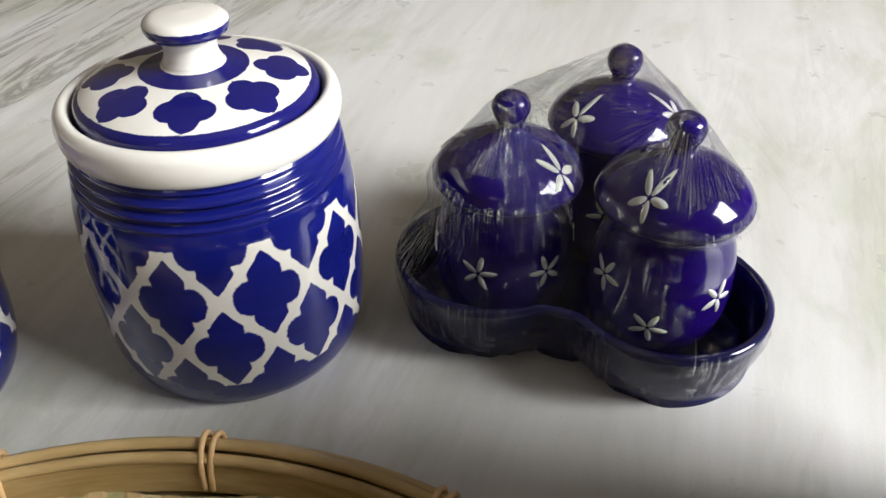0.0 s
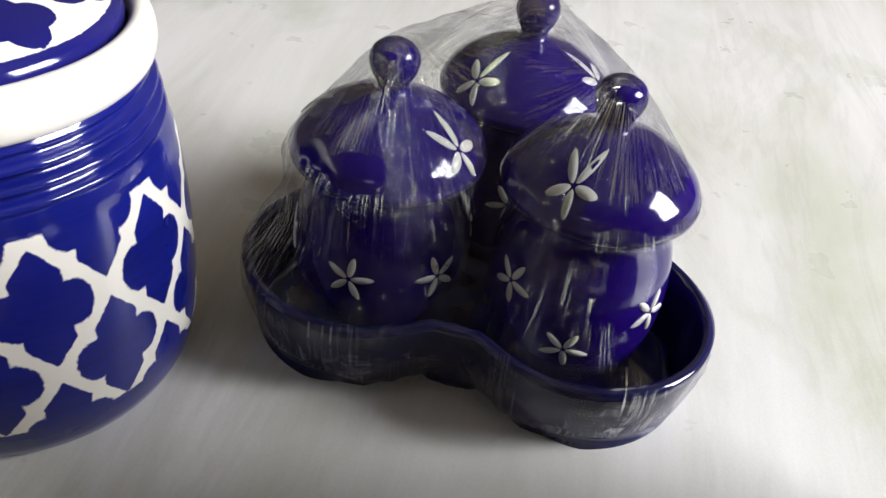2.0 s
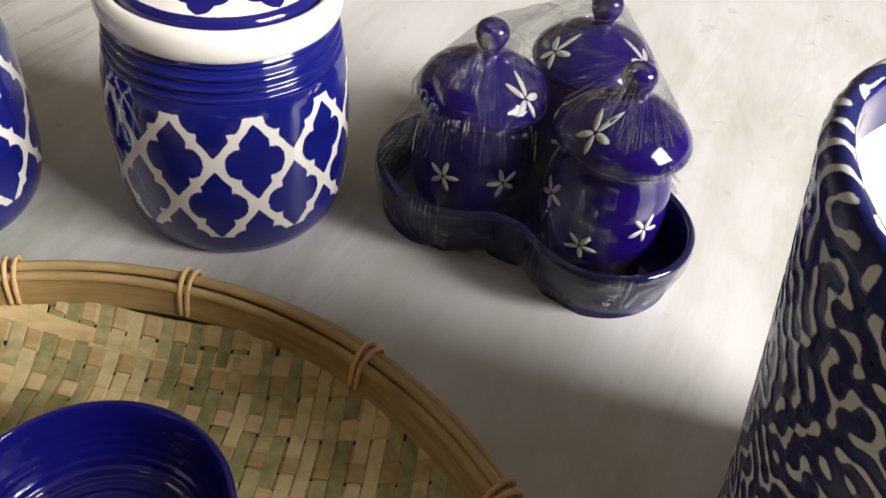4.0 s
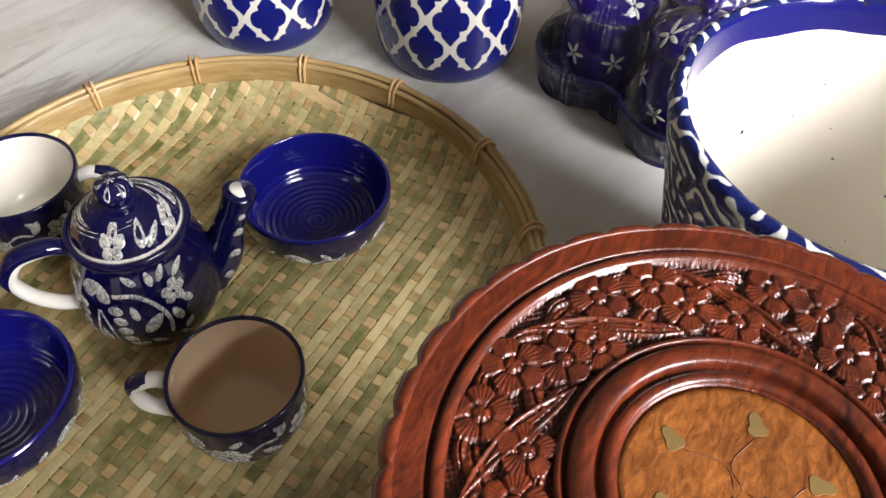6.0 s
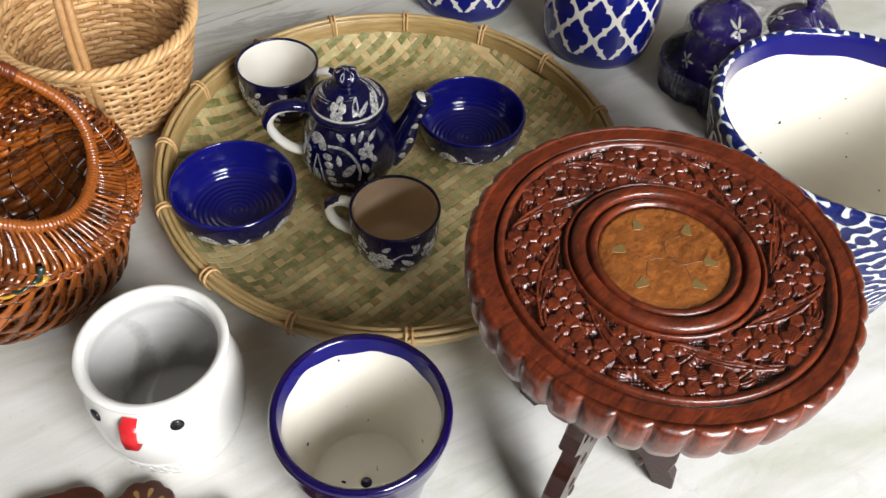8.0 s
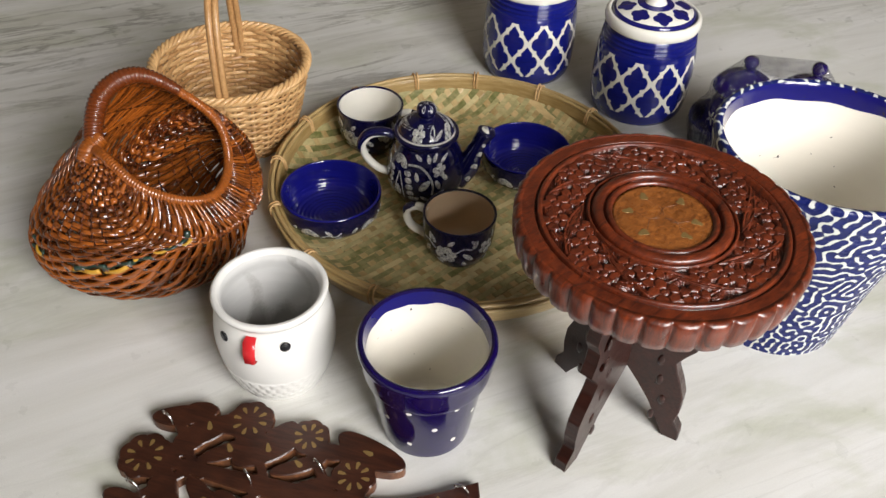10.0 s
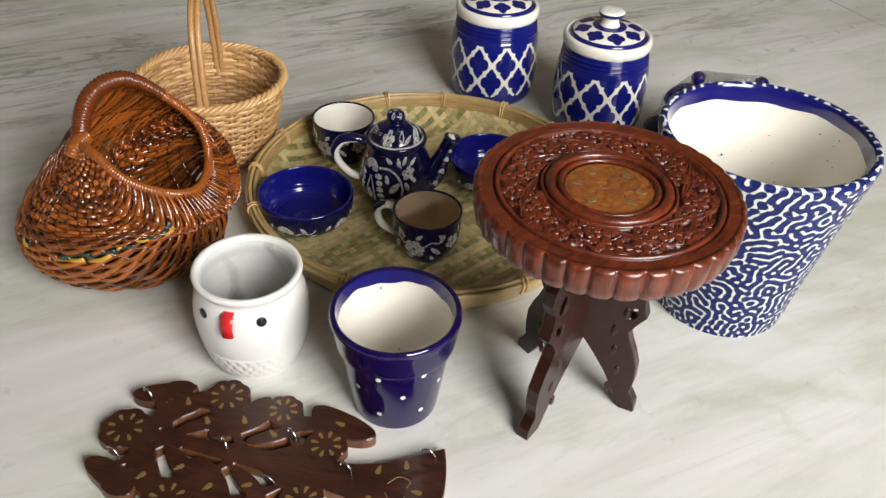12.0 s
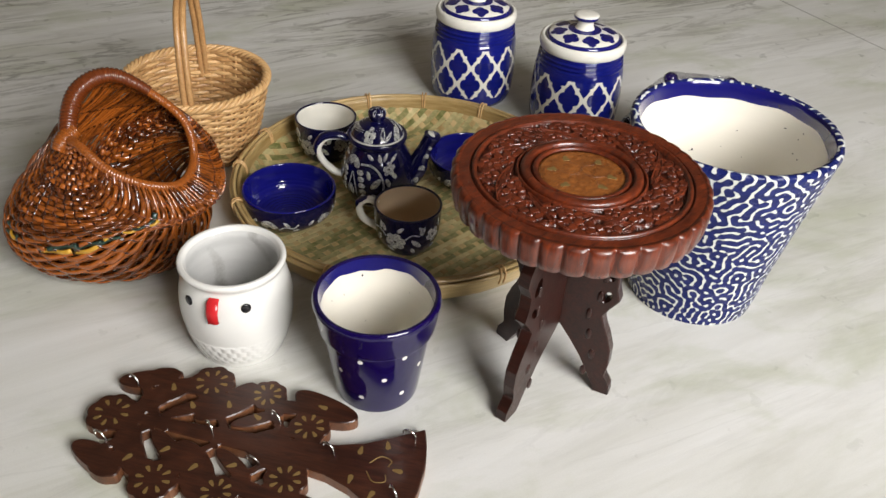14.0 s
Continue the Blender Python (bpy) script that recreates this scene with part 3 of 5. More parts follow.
def paint_on(name, profile, shapes, az0, z0, parent, material=None, lift=0.0003):
    """Shapes in metres along and up the outside of a turned form, laid on it as thin raised enamel."""
    pr = curve_points(profile, 240)
    order = np.argsort(pr[:, 1])
    zs, rs = pr[order, 1], pr[order, 0]
    bm = bmesh.new()
    for sh in shapes:
        c = sh.mean(0)
        ring = [c + (sh - c) * k for k in (1.0, 0.8)]
        rows = []
        for pts, up in zip(ring, (lift * 0.3, lift * 1.8)):
            row = []
            for u, v in pts:
                z = z0 + v
                r = float(np.interp(z, zs, rs)) + up
                a = az0 + u / max(r, 0.008)
                row.append(bm.verts.new((r * math.cos(a), r * math.sin(a), z)))
            rows.append(row)
        n = len(sh)
        for i in range(n):
            bm.faces.new((rows[0][i], rows[0][(i + 1) % n], rows[1][(i + 1) % n], rows[1][i]))
        bm.faces.new(rows[1])
    return part(name, bm, material or M_petal, parent, "white painted flowers and leaves")


def outer(profile):
    """The outside of a profile: up to its highest point."""
    k = max(range(len(profile)), key=lambda i: profile[i][1])
    return profile[:k + 1]


# ---------------------------------------------------------------- sheets cut to an outline
def cut_sheet(name, inside, x0, x1, y0, y1, step, thick, material, parent, label="", edge_mat=None):
    """A board of that thickness wherever inside(x, y) > 0, with a clean edge and its holes."""
    xs, ys = np.arange(x0, x1 + step, step), np.arange(y0, y1 + step, step)
    X, Y = np.meshgrid(xs, ys)
    F = inside(X, Y)
    keep = inside((X[:-1, :-1] + X[1:, 1:]) / 2, (Y[:-1, :-1] + Y[1:, 1:]) / 2) > 0
    e = step * 0.2
    gx, gy = (inside(X + e, Y) - inside(X - e, Y)) / (2 * e), (inside(X, Y + e) - inside(X, Y - e)) / (2 * e)
    g2 = gx ** 2 + gy ** 2 + 1e-9
    touch = np.zeros(F.shape, int)
    for dy in (0, 1):
        for dx in (0, 1):
            touch[dy:dy + keep.shape[0], dx:dx + keep.shape[1]] += keep
    edge = (touch > 0) & (touch < 4)
    move = np.clip(F / np.sqrt(g2), -step * 0.75, step * 0.75) / np.sqrt(g2)
    X = np.where(edge, X - move * gx, X)
    Y = np.where(edge, Y - move * gy, Y)
    bm = bmesh.new()
    top, low = {}, {}

    def vert(i, j, z, store, inset=0.0):
        if (i, j) not in store:
            k = inset / math.sqrt(g2[i, j]) if edge[i, j] else 0.0
            store[i, j] = bm.verts.new((X[i, j] + gx[i, j] * k, Y[i, j] + gy[i, j] * k, z))
        return store[i, j]
    mid = {}
    bev = min(0.0009, thick * 0.2)
    for i, j in zip(*np.nonzero(keep)):
        quad = [(i, j), (i, j + 1), (i + 1, j + 1), (i + 1, j)]
        bm.faces.new([vert(a, b, thick, top, bev) for a, b in quad])
        bm.faces.new([vert(a, b, 0, low) for a, b in quad[::-1]])
        for (a, b), (c, d), (ni, nj) in zip(quad, quad[1:] + quad[:1], ((i - 1, j), (i, j + 1), (i + 1, j), (i, j - 1))):
            if not (0 <= ni < keep.shape[0] and 0 <= nj < keep.shape[1] and keep[ni, nj]):
                bm.faces.new((vert(a, b, thick - bev, mid), vert(c, d, thick - bev, mid), vert(c, d, thick, top, bev), vert(a, b, thick, top, bev)))
                side = bm.faces.new((vert(a, b, 0, low), vert(c, d, 0, low), vert(c, d, thick - bev, mid), vert(a, b, thick - bev, mid)))
                side.material_index = 1 if edge_mat else 0
    ob = part(name, bm, material, parent, label, smooth=False)
    if edge_mat:
        ob.data.materials.append(edge_mat)
    return ob


# ---------------------------------------------------------------- bamboo tray
TRAY = (0.0300, 0.1200)
TRAY_R = 0.1925


def bamboo_tray(m):
    tray = thing("bamboo_tray", m, "round woven bamboo winnowing tray with lashed rim", "tray")
    rng = np.random.default_rng(11)
    inner, turn = TRAY_R - 0.0088, radians(91)
    pitches = (0.0066, 0.0074)                       # long strips, cross strips
    counts = [int(2 * inner / p) for p in pitches]
    for way in (0, 1):
        p_off, p_along = pitches[way], pitches[1 - way]
        for i in range(counts[way]):
            off = (i - (counts[way] - 1) / 2) * p_off
            half = math.sqrt(max(inner ** 2 - off ** 2, 0))
            if half < 0.012:
                continue
            along, height = [], []
            for j in range(counts[1 - way]):
                c = (j - (counts[1 - way] - 1) / 2) * p_along
                if abs(c) > half + p_along:
                    continue
                li, cj = (j, counts[1] - 1 - i) if way else (i, j)
                cross_over = (cj + 2 * li) % 4 == 0
                z = 0.0030 + (0.0009 if (cross_over if way else not cross_over) else 0.0)
                for k in (-0.36, 0.36):
                    q = np.clip(c + k * p_along, -half, half)
                    along.append(q), height.append(z)
            w = p_off * (0.455 if way == 0 else 0.47) * (0.94 + 0.10 * rng.random())
            lean = rng.normal(0, 0.0005)
            rows = []
            for q, z in zip(along, height):
                rows.append([(q, off + lean + k * w, z + up + 0.0205 * float(np.clip((math.hypot(q, off + k * w) - 0.150) / 0.0335, 0, 1.2)) ** 1.7) for k, up in ((1, 0), (0.94, 0.0005), (-0.94, 0.0005), (-1, 0))])
            P = np.array(rows)
            if way:
                P = np.stack([-P[..., 1], P[..., 0], P[..., 2]], -1)
            c, s = math.cos(turn), math.sin(turn)
            P = np.stack([c * P[..., 0] - s * P[..., 1], s * P[..., 0] + c * P[..., 1], P[..., 2]], -1)
            grid_part("bamboo_strip", P, M_bam_cross if way else M_bam_long, tray, smooth=False, caps=True)
    lathe("lining", [(0.0, 0.0016), (0.148, 0.0016), (0.150, 0.0016), (0.150, 0.0016), (0.166, 0.0055), (0.182, 0.0190)], M_bam_under, tray, "olive green bamboo backing strips", n=20, segs=90)
    R = TRAY_R
    lathe("inner_band", [(R - 0.0105, 0.0225), (R - 0.0102, 0.0245), (R - 0.0088, 0.030), (R - 0.0075, 0.0345), (R - 0.0060, 0.0350), (R - 0.0072, 0.029), (R - 0.0088, 0.024), (R - 0.0098, 0.0220)], M_bam_rim, tray, "olive green bamboo inner band", n=30, segs=160)
    lathe("outer_band", [(R - 0.0200, 0.0008), (R - 0.0110, 0.008), (R - 0.0030, 0.025), (R - 0.0010, 0.0335), (R + 0.0006, 0.0335), (R - 0.0010, 0.025), (R - 0.0090, 0.0072), (R - 0.0190, 0.0000)], M_bam_rim, tray, n=30, segs=160)
    for r, z, rad, ph in ((R - 0.0058, 0.0352, 0.0022, 0.3), (R - 0.0012, 0.0364, 0.0023, 1.9), (R + 0.0026, 0.0330, 0.0020, 4.0)):
        a = np.linspace(0, 2 * np.pi, 120, endpoint=False)
        k = r + 0.0005 * np.sin(3 * a + ph)
        tube("hoop_cane", np.stack([k * np.cos(a), k * np.sin(a), z + 0.0005 * np.sin(4 * a + ph)], -1), rad, M_bam_rim, tray, n=120, closed=True, sides=8, smooth_line=False)
    for az in (-155.6, 180, 157, 135, 111, 89, 63.4, 40, 15, -12, -38, -63, -86, -109.7, -132.5):
        for k in (-1, 1):
            a0 = radians(az + 0.45 * k)
            loop = [(R - 0.0105, 0.024), (R - 0.0088, 0.034), (R - 0.0050, 0.0392), (R - 0.0005, 0.0402), (R + 0.0040, 0.0372), (R + 0.0046, 0.031), (R + 0.0020, 0.022)]
            pts = [(r * math.cos(a0 + 0.006 * k * i / 6), r * math.sin(a0 + 0.006 * k * i / 6), z) for i, (r, z) in enumerate(loop)]
            tube("cane_tie", pts, 0.0011, M_tie, tray, n=18, sides=6, up=(-math.sin(a0), math.cos(a0), 0.01))
    return tray


bamboo_tray(pose(*TRAY, 0))
ON_TRAY = 0.0050


# ---------------------------------------------------------------- tea set
def bowl(m, turn, label):
    ob = thing("bowl", m, label, "bowl", "blue bowls on the tray")
    prof = [(0.0, 0.002), (0.026, 0.0015), (0.0290, 0.0), (0.0305, 0.0012), (0.0330, 0.004), (0.0420, 0.0105), (0.0470, 0.0185), (0.0487, 0.027), (0.0492, 0.0355), (0.0488, 0.0378)]
    no = lambda az, r, z, s: -1 + 0 * az
    lathe("outside", prof, M_tea, ob, "navy glazed outside", n=70, segs=140, field=no)
    inner = [(0.0488, 0.0378), (0.0478, 0.0388), (0.0464, 0.0382), (0.0450, 0.0330), (0.0435, 0.022), (0.0395, 0.0125), (0.032, 0.0080), (0.016, 0.0062), (0.0, 0.0058)]
    pr = curve_points(inner, 150)
    az = np.linspace(0, 2 * np.pi, 120, endpoint=False)[None, :]
    s = np.linspace(0, 1, 150)[:, None]
    r, z = pr[:, :1] + 0 * az, pr[:, 1:] + 0.00030 * np.sin(2 * np.pi * (s * 17 + az / (2 * np.pi))) * np.clip((s - 0.08) * 8, 0, 1)
    grid_part("inside", np.stack([r * np.cos(az), r * np.sin(az), z], -1), M_blue, ob, "cobalt glazed inside with throwing rings")
    shapes = []
    for k in range(3):
        u = (k - 1) * 0.062
        shapes += flower(u, 0.002, 0.0105, 5, 0.1, half=True)
        shapes += vine([(u + 0.010, 0.000), (u + 0.018, 0.005), (u + 0.026, 0.003), (u + 0.032, 0.008)], 0.0016)
        shapes += leaf(u + 0.020, 0.0085, 0.008, 0.7) + leaf(u + 0.027, -0.0015, 0.008, 1.9) + leaf(u - 0.017, 0.006, 0.008, -0.8)
    paint_on("painted_decoration", prof, shapes, radians(turn), 0.0140, ob)
    return ob


bowl(pose(-0.0149, -0.0088, ON_TRAY + 0.002) @ Matrix.Diagonal((1.009, 1.009, 1.0, 1)), -60, "navy ceramic bowl with ringed cobalt inside and white flowers")
bowl(pose(0.0453, 0.1974, ON_TRAY) @ Matrix.Diagonal((0.970, 0.970, 1.0, 1)), -70, "navy ceramic bowl with cobalt inside, beside the teapot's spout")


def cup(m, scale, handle_az, paint_az, inside, label):
    ob = thing("teacup", m, label, "cup", "teacups on the tray")
    k = scale
    prof = [(0.0, 0.002), (0.020 * k, 0.0015), (0.0225 * k, 0.0), (0.0240 * k, 0.0015), (0.0265 * k, 0.005), (0.0318 * k, 0.017), (0.0340 * k, 0.032), (0.0345 * k, 0.0475), (0.0343 * k, 0.0500)]
    no = lambda az, r, z, s: -1 + 0 * az
    lathe("outside", prof, M_tea, ob, "navy glazed outside", n=70, segs=120, field=no)
    lathe("rim", [(0.0343 * k, 0.0492), (0.0349 * k, 0.0502), (0.0343 * k, 0.0514), (0.0330 * k, 0.0512), (0.0324 * k, 0.0500)], M_tea, ob, n=14, segs=120, field=no)
    lathe("inside", [(0.0328 * k, 0.0506), (0.0322 * k, 0.047), (0.0315 * k, 0.032), (0.0290 * k, 0.016), (0.0235 * k, 0.007), (0.012 * k, 0.0052), (0.0, 0.005)], inside, ob, "cream glazed inside", n=50, segs=100)
    a = radians(handle_az)
    pts = [(0.0325 * k, 0.043), (0.042 * k, 0.0455), (0.0515 * k, 0.040), (0.0535 * k, 0.030), (0.0480 * k, 0.0195), (0.0300 * k, 0.0125)]
    hp = [(r * math.cos(a), r * math.sin(a), z) for r, z in pts]
    tube("handle", hp, [0.0034, 0.0036, 0.0036, 0.0036, 0.0036, 0.0038], M_cream, ob, "white glazed handle", n=40, sides=12, up=(-math.sin(a), math.cos(a), 0.01), flat=1.35)
    tp = [((r + 0.0016) * math.cos(a), (r + 0.0016) * math.sin(a), z + 0.0012) for r, z in pts[1:4]]
    tube("thumb_rest", tp, [0.0028, 0.0034, 0.0034, 0.0024], M_navy, ob, "navy glazed upper side of the handle", n=24, sides=12, up=(-math.sin(a), math.cos(a), 0.01), flat=1.4)
    shapes = flower(0, -0.002, 0.012, 6, 0.2) + flower(-0.040, -0.001, 0.010, 5, 0.5) + flower(0.042, 0.003, 0.010, 5, 0.9)
    shapes += vine([(0.010, 0.002), (0.018, 0.008), (0.026, 0.006)], 0.0016) + vine([(-0.010, 0.002), (-0.02, 0.008), (-0.03, 0.004)], 0.0016)
    for k in range(10):
        shapes += leaf(-0.052 + 0.0115 * k, 0.0135 if k % 2 else -0.0145, 0.0085, 0.9 * math.sin(2.1 * k))
    shapes += leaf(0.022, -0.004, 0.012, 0.7) + leaf(-0.022, -0.005, 0.012, -0.6) + leaf(0.029, 0.011, 0.010, -0.4) + leaf(-0.013, 0.012, 0.009, 0.4)
    paint_on("painted_decoration", prof, shapes, radians(paint_az), 0.026, ob)
    return ob


cup(pose(0.0972, 0.0630, ON_TRAY), 1.0, 212, -62, M_rawcup, "navy teacup with white flowers, warm cream inside, handled")
cup(pose(-0.1030, 0.1000, ON_TRAY + 0.001), 1.046, 42, -75, M_cream, "navy teacup with white painted leaves, cream inside")


def teapot(m):
    ob = thing("teapot", m, "small navy ceramic teapot with white painted flowers and lid", "teapot")
    prof = [(0.0, 0.002), (0.025, 0.0015), (0.0275, 0.0), (0.0295, 0.002), (0.0330, 0.008), (0.0395, 0.024), (0.0400, 0.036), (0.0370, 0.052), (0.0320, 0.064), (0.0295, 0.071), (0.0300, 0.0745)]
    foot = lambda az, r, z, s: np.where(z < 0.006, 0.0055 - z, -1)
    lathe("body", prof, M_tea, ob, n=90, segs=140, field=foot)
    no = lambda az, r, z, s: -1 + 0 * az
    lathe("collar", [(0.0295, 0.0735), (0.0320, 0.0745), (0.0330, 0.0775), (0.0320, 0.0800), (0.0300, 0.0800), (0.0285, 0.0785)], M_tea, ob, n=30, segs=120, field=no)
    lid_prof = [(0.0295, 0.0780), (0.0285, 0.0805), (0.0255, 0.0850), (0.0200, 0.0900), (0.0130, 0.0935), (0.0085, 0.0950), (0.0072, 0.0965), (0.0090, 0.0995), (0.0100, 0.1035), (0.0086, 0.1072), (0.0040, 0.1095), (0.0, 0.1098)]
    ring = lambda az, r, z, s: np.minimum(r - 0.0283, 0.0291 - r) + np.where(z > 0.09, -1, 0)
    lid = lathe("lid", lid_prof, M_tea, ob, "navy lid with a white ring and round knob", n=120, segs=140, field=ring)
    shapes = []
    for k in range(4):
        u = k * 0.0345
        shapes += flower(u, 0.0, 0.0072, 5, 0.3) + leaf(u + 0.014, 0.001, 0.0095, 0.5) + leaf(u + 0.021, -0.001, 0.0085, -0.9)
    paint_on("painted_decoration", lid_prof[:6], shapes, radians(-62), 0.0868, lid)
    shapes = [s for k in range(6) for s in leaf(k * 0.0085, 0, 0.0065, 0)]
    paint_on("painted_decoration", lid_prof[8:], shapes, radians(-62), 0.1070, lid)
    a = radians(51)
    d = (math.cos(a), math.sin(a))
    sp = [(0.030, 0.022), (0.042, 0.034), (0.049, 0.050), (0.055, 0.064), (0.0605, 0.0745)]
    spout = tube("spout", [(r * d[0], r * d[1], z) for r, z in sp], [0.0168, 0.0140, 0.0100, 0.0080, 0.0092], M_navy, ob, n=40, sides=20, up=(-d[1], d[0], 0.01))
    tip = [(0.0605 * d[0], 0.0605 * d[1], 0.0745), (0.0612 * d[0], 0.0612 * d[1], 0.0764), (0.0613 * d[0], 0.0613 * d[1], 0.0770)]
    tube("spout_mouth", tip, [0.0094, 0.0100, 0.0082], M_navy, spout, n=6, sides=20, up=(-d[1], d[0], 0.01))
    tube("spout_hole", [(0.0612 * d[0], 0.0612 * d[1], 0.0766), (0.0616 * d[0], 0.0616 * d[1], 0.0774)], [0.0064, 0.0060], M_cream, spout, "white glazed mouth of the spout", n=3, sides=16, up=(-d[1], d[0], 0.01))
    pts = [(-0.028, 0.0705), (-0.040, 0.0765), (-0.056, 0.0745), (-0.064, 0.062), (-0.0600, 0.047), (-0.0490, 0.034), (-0.0375, 0.0285)]
    hp = [(r * d[0], r * d[1], z) for r, z in pts]
    tube("handle", hp, 0.0038, M_cream, ob, "white glazed loop handle", n=48, sides=12, up=(-d[1], d[0], 0.01), flat=1.3)
    hb = [((r - 0.0022) * d[0], (r - 0.0022) * d[1], z + 0.0015) for r, z in pts[:5]]
    tube("handle_back", hb, [0.0040, 0.0042, 0.0042, 0.0036, 0.0022], M_navy, ob, "navy glazed back of the handle", n=40, sides=12, up=(-d[1], d[0], 0.01), flat=1.35)
    for base in (-62, 118):
        s = flower(-0.016, 0.020, 0.0095, 5, -0.2, half=True)
        s += vine([(-0.006, 0.022), (0.006, 0.022), (0.016, 0.014), (0.021, 0.002), (0.020, -0.008)], 0.0022)
        s += flower(0.026, 0.018, 0.0075, 5, 0.4) + leaf(0.012, 0.002, 0.014, -0.7) + leaf(0.004, 0.011, 0.009, 0.2) + leaf(0.026, 0.003, 0.010, 0.4)
        s += leaf(0.014, 0.029, 0.008, 0.3) + leaf(0.020, 0.030, 0.008, -0.3) + leaf(0.004, 0.030, 0.008, 0.9)
        for k in range(5):
            s += [blob(-0.0060 + 0.0012 * k, 0.013 - 0.0072 * k, 0.0040, 0.0032)]
            s += [blob(-0.0265 - 0.0008 * k, 0.012 - 0.0066 * k, 0.0036, 0.0031)]
        s += vine([(-0.016, 0.012), (-0.020, -0.004), (-0.022, -0.016)], 0.0013) + vine([(-0.015, 0.012), (-0.011, -0.004), (-0.010, -0.018)], 0.0013)
        s += leaf(-0.0165, -0.010, 0.013, 0.1)
        for u, v, turn in ((-0.034, 0.016, 0.5), (-0.036, 0.002, -0.4), (-0.034, -0.012, 0.3), (0.030, -0.008, -0.6), (0.033, 0.010, 0.8), (0.012, -0.014, 0.9), (0.003, -0.016, -0.7), (0.026, -0.016, 0.4), (-0.030, 0.027, 1.2), (0.030, 0.028, -0.9)):
            s += leaf(u, v, 0.0085, turn)
        paint_on("painted_decoration", prof, s, radians(base), 0.036, ob)
    bm = bmesh.new()
    for k, (f, side, size) in enumerate(((0.35, 1, 0.011), (0.57, 1, 0.010), (0.76, 1, 0.008), (0.38, -1, 0.012), (0.60, -1, 0.010), (0.78, -1, 0.007), (0.18, 1, 0.009), (0.18, -1, 0.010))):
        r, z = np.interp(f, np.linspace(0, 1, 5), [p[0] for p in sp]), np.interp(f, np.linspace(0, 1, 5), [p[1] for p in sp])
        rad = np.interp(f, [0, 0.25, 0.5, 0.75, 1], [0.0168, 0.0140, 0.0100, 0.0080, 0.0092])
        n = Vector((side * -d[1] * 0.9 + 0.25 * d[0], side * d[0] * 0.9 + 0.25 * d[1], -0.3)).normalized()
        bmesh.ops.create_uvsphere(bm, u_segments=10, v_segments=6, radius=1, matrix=Matrix.Translation(Vector((r * d[0], r * d[1], z)) + n * (rad - 0.0003)) @ n.to_track_quat("Z", "Y").to_matrix().to_4x4() @ Matrix.Diagonal((size * 0.35, size * 0.55, 0.0008, 1)))
    part("painted_leaves", bm, M_petal, spout, "thick white painted leaves")
    return ob


teapot(pose(0.0040, 0.0945, ON_TRAY, 0, 0, 4.5))


# ---------------------------------------------------------------- carved stool
def carving(x, y):
    """Height of the carved band: flowers, leaves and curling stems over a pricked ground."""
    r, a = np.hypot(x, y), np.arctan2(y, x)
    h = np.full(x.shape, -0.0026)
    h += 0.0005 * np.sin(x * 2600) * np.sin(y * 2600)
    rng = np.random.default_rng(21)

    def raise_to(v):
        np.maximum(h, v, out=h)

    def bloom(br, ba, size, turn):
        u, v = x - br * math.cos(ba), y - br * math.sin(ba)
        d, t = np.hypot(u, v), np.arctan2(v, u) + turn
        size = size * 1.14
        lim = size * (0.76 + 0.24 * np.abs(np.cos(t * 2.5)) ** 0.8)
        petal = np.where(d < lim, 0.0002 + 0.0003 * np.sqrt(np.abs(np.cos(t * 2.5))) - 0.0003 * np.abs(np.sin(t * 17)) * (d > size * 0.34) - 0.0006 * np.clip(d / size - 0.5, 0, 1) - 0.0013 * np.exp(-(np.cos(t * 2.5) / 0.16) ** 2) - 0.0012 * np.exp(-((d - size * 0.30) / (size * 0.07)) ** 2), -1)
        raise_to(petal)
        raise_to(np.where(d < size * 0.24, 0.0006 - 2.2 * d ** 2 / size, -1))

    def frond(br, ba, length, wide, turn):
        u, v = x - br * math.cos(ba), y - br * math.sin(ba)
        c, s = math.cos(turn), math.sin(turn)
        p, q = (c * u + s * v) / length, (-s * u + c * v) / wide
        q = q - 0.5 * p ** 2
        d = p ** 2 + q ** 2
        raise_to(np.where(d < 1, 0.0004 - 0.0014 * d - 0.0016 * np.exp(-(q / 0.12) ** 2) - 0.0004 * np.abs(np.sin(p * 9)), -1))
    for k in range(8):
        base = radians(45 * k + 14)
        along = (ang(a, base) + 0.39) / 0.74                      # a long leaf that sweeps across the band
        sweep = np.abs(r - (0.0515 + 0.0245 * np.clip(along, 0, 1) ** 1.5)) - 0.0036 * np.sin(np.pi * np.clip(along, 0, 1))
        raise_to(np.where(sweep < 0, 0.0004 + sweep * 0.25 - 0.0012 * np.exp(-((sweep + 0.0018) / 0.0004) ** 2), -1))
        for da, br, size in ((-0.30, 0.0700, 0.0086), (-0.06, 0.0712, 0.0082), (0.10, 0.0565, 0.0074), (0.33, 0.0600, 0.0078)):
            bloom(br + rng.normal(0, 0.0006), base + da + rng.normal(0, 0.015), size, rng.random() * 6)
        for da, br, length, lean in ((-0.19, 0.0590, 0.0080, 0.7), (-0.27, 0.0545, 0.0065, -0.2), (0.20, 0.0700, 0.0085, 0.4), (0.12, 0.0752, 0.0050, 0.1), (0.22, 0.0535, 0.0050, -0.3), (-0.18, 0.0758, 0.0045, 0.2), (0.33, 0.0735, 0.0060, -0.5)):
            frond(br, base + da, length, length * 0.42, base + da + np.pi / 2 + lean)
    return h


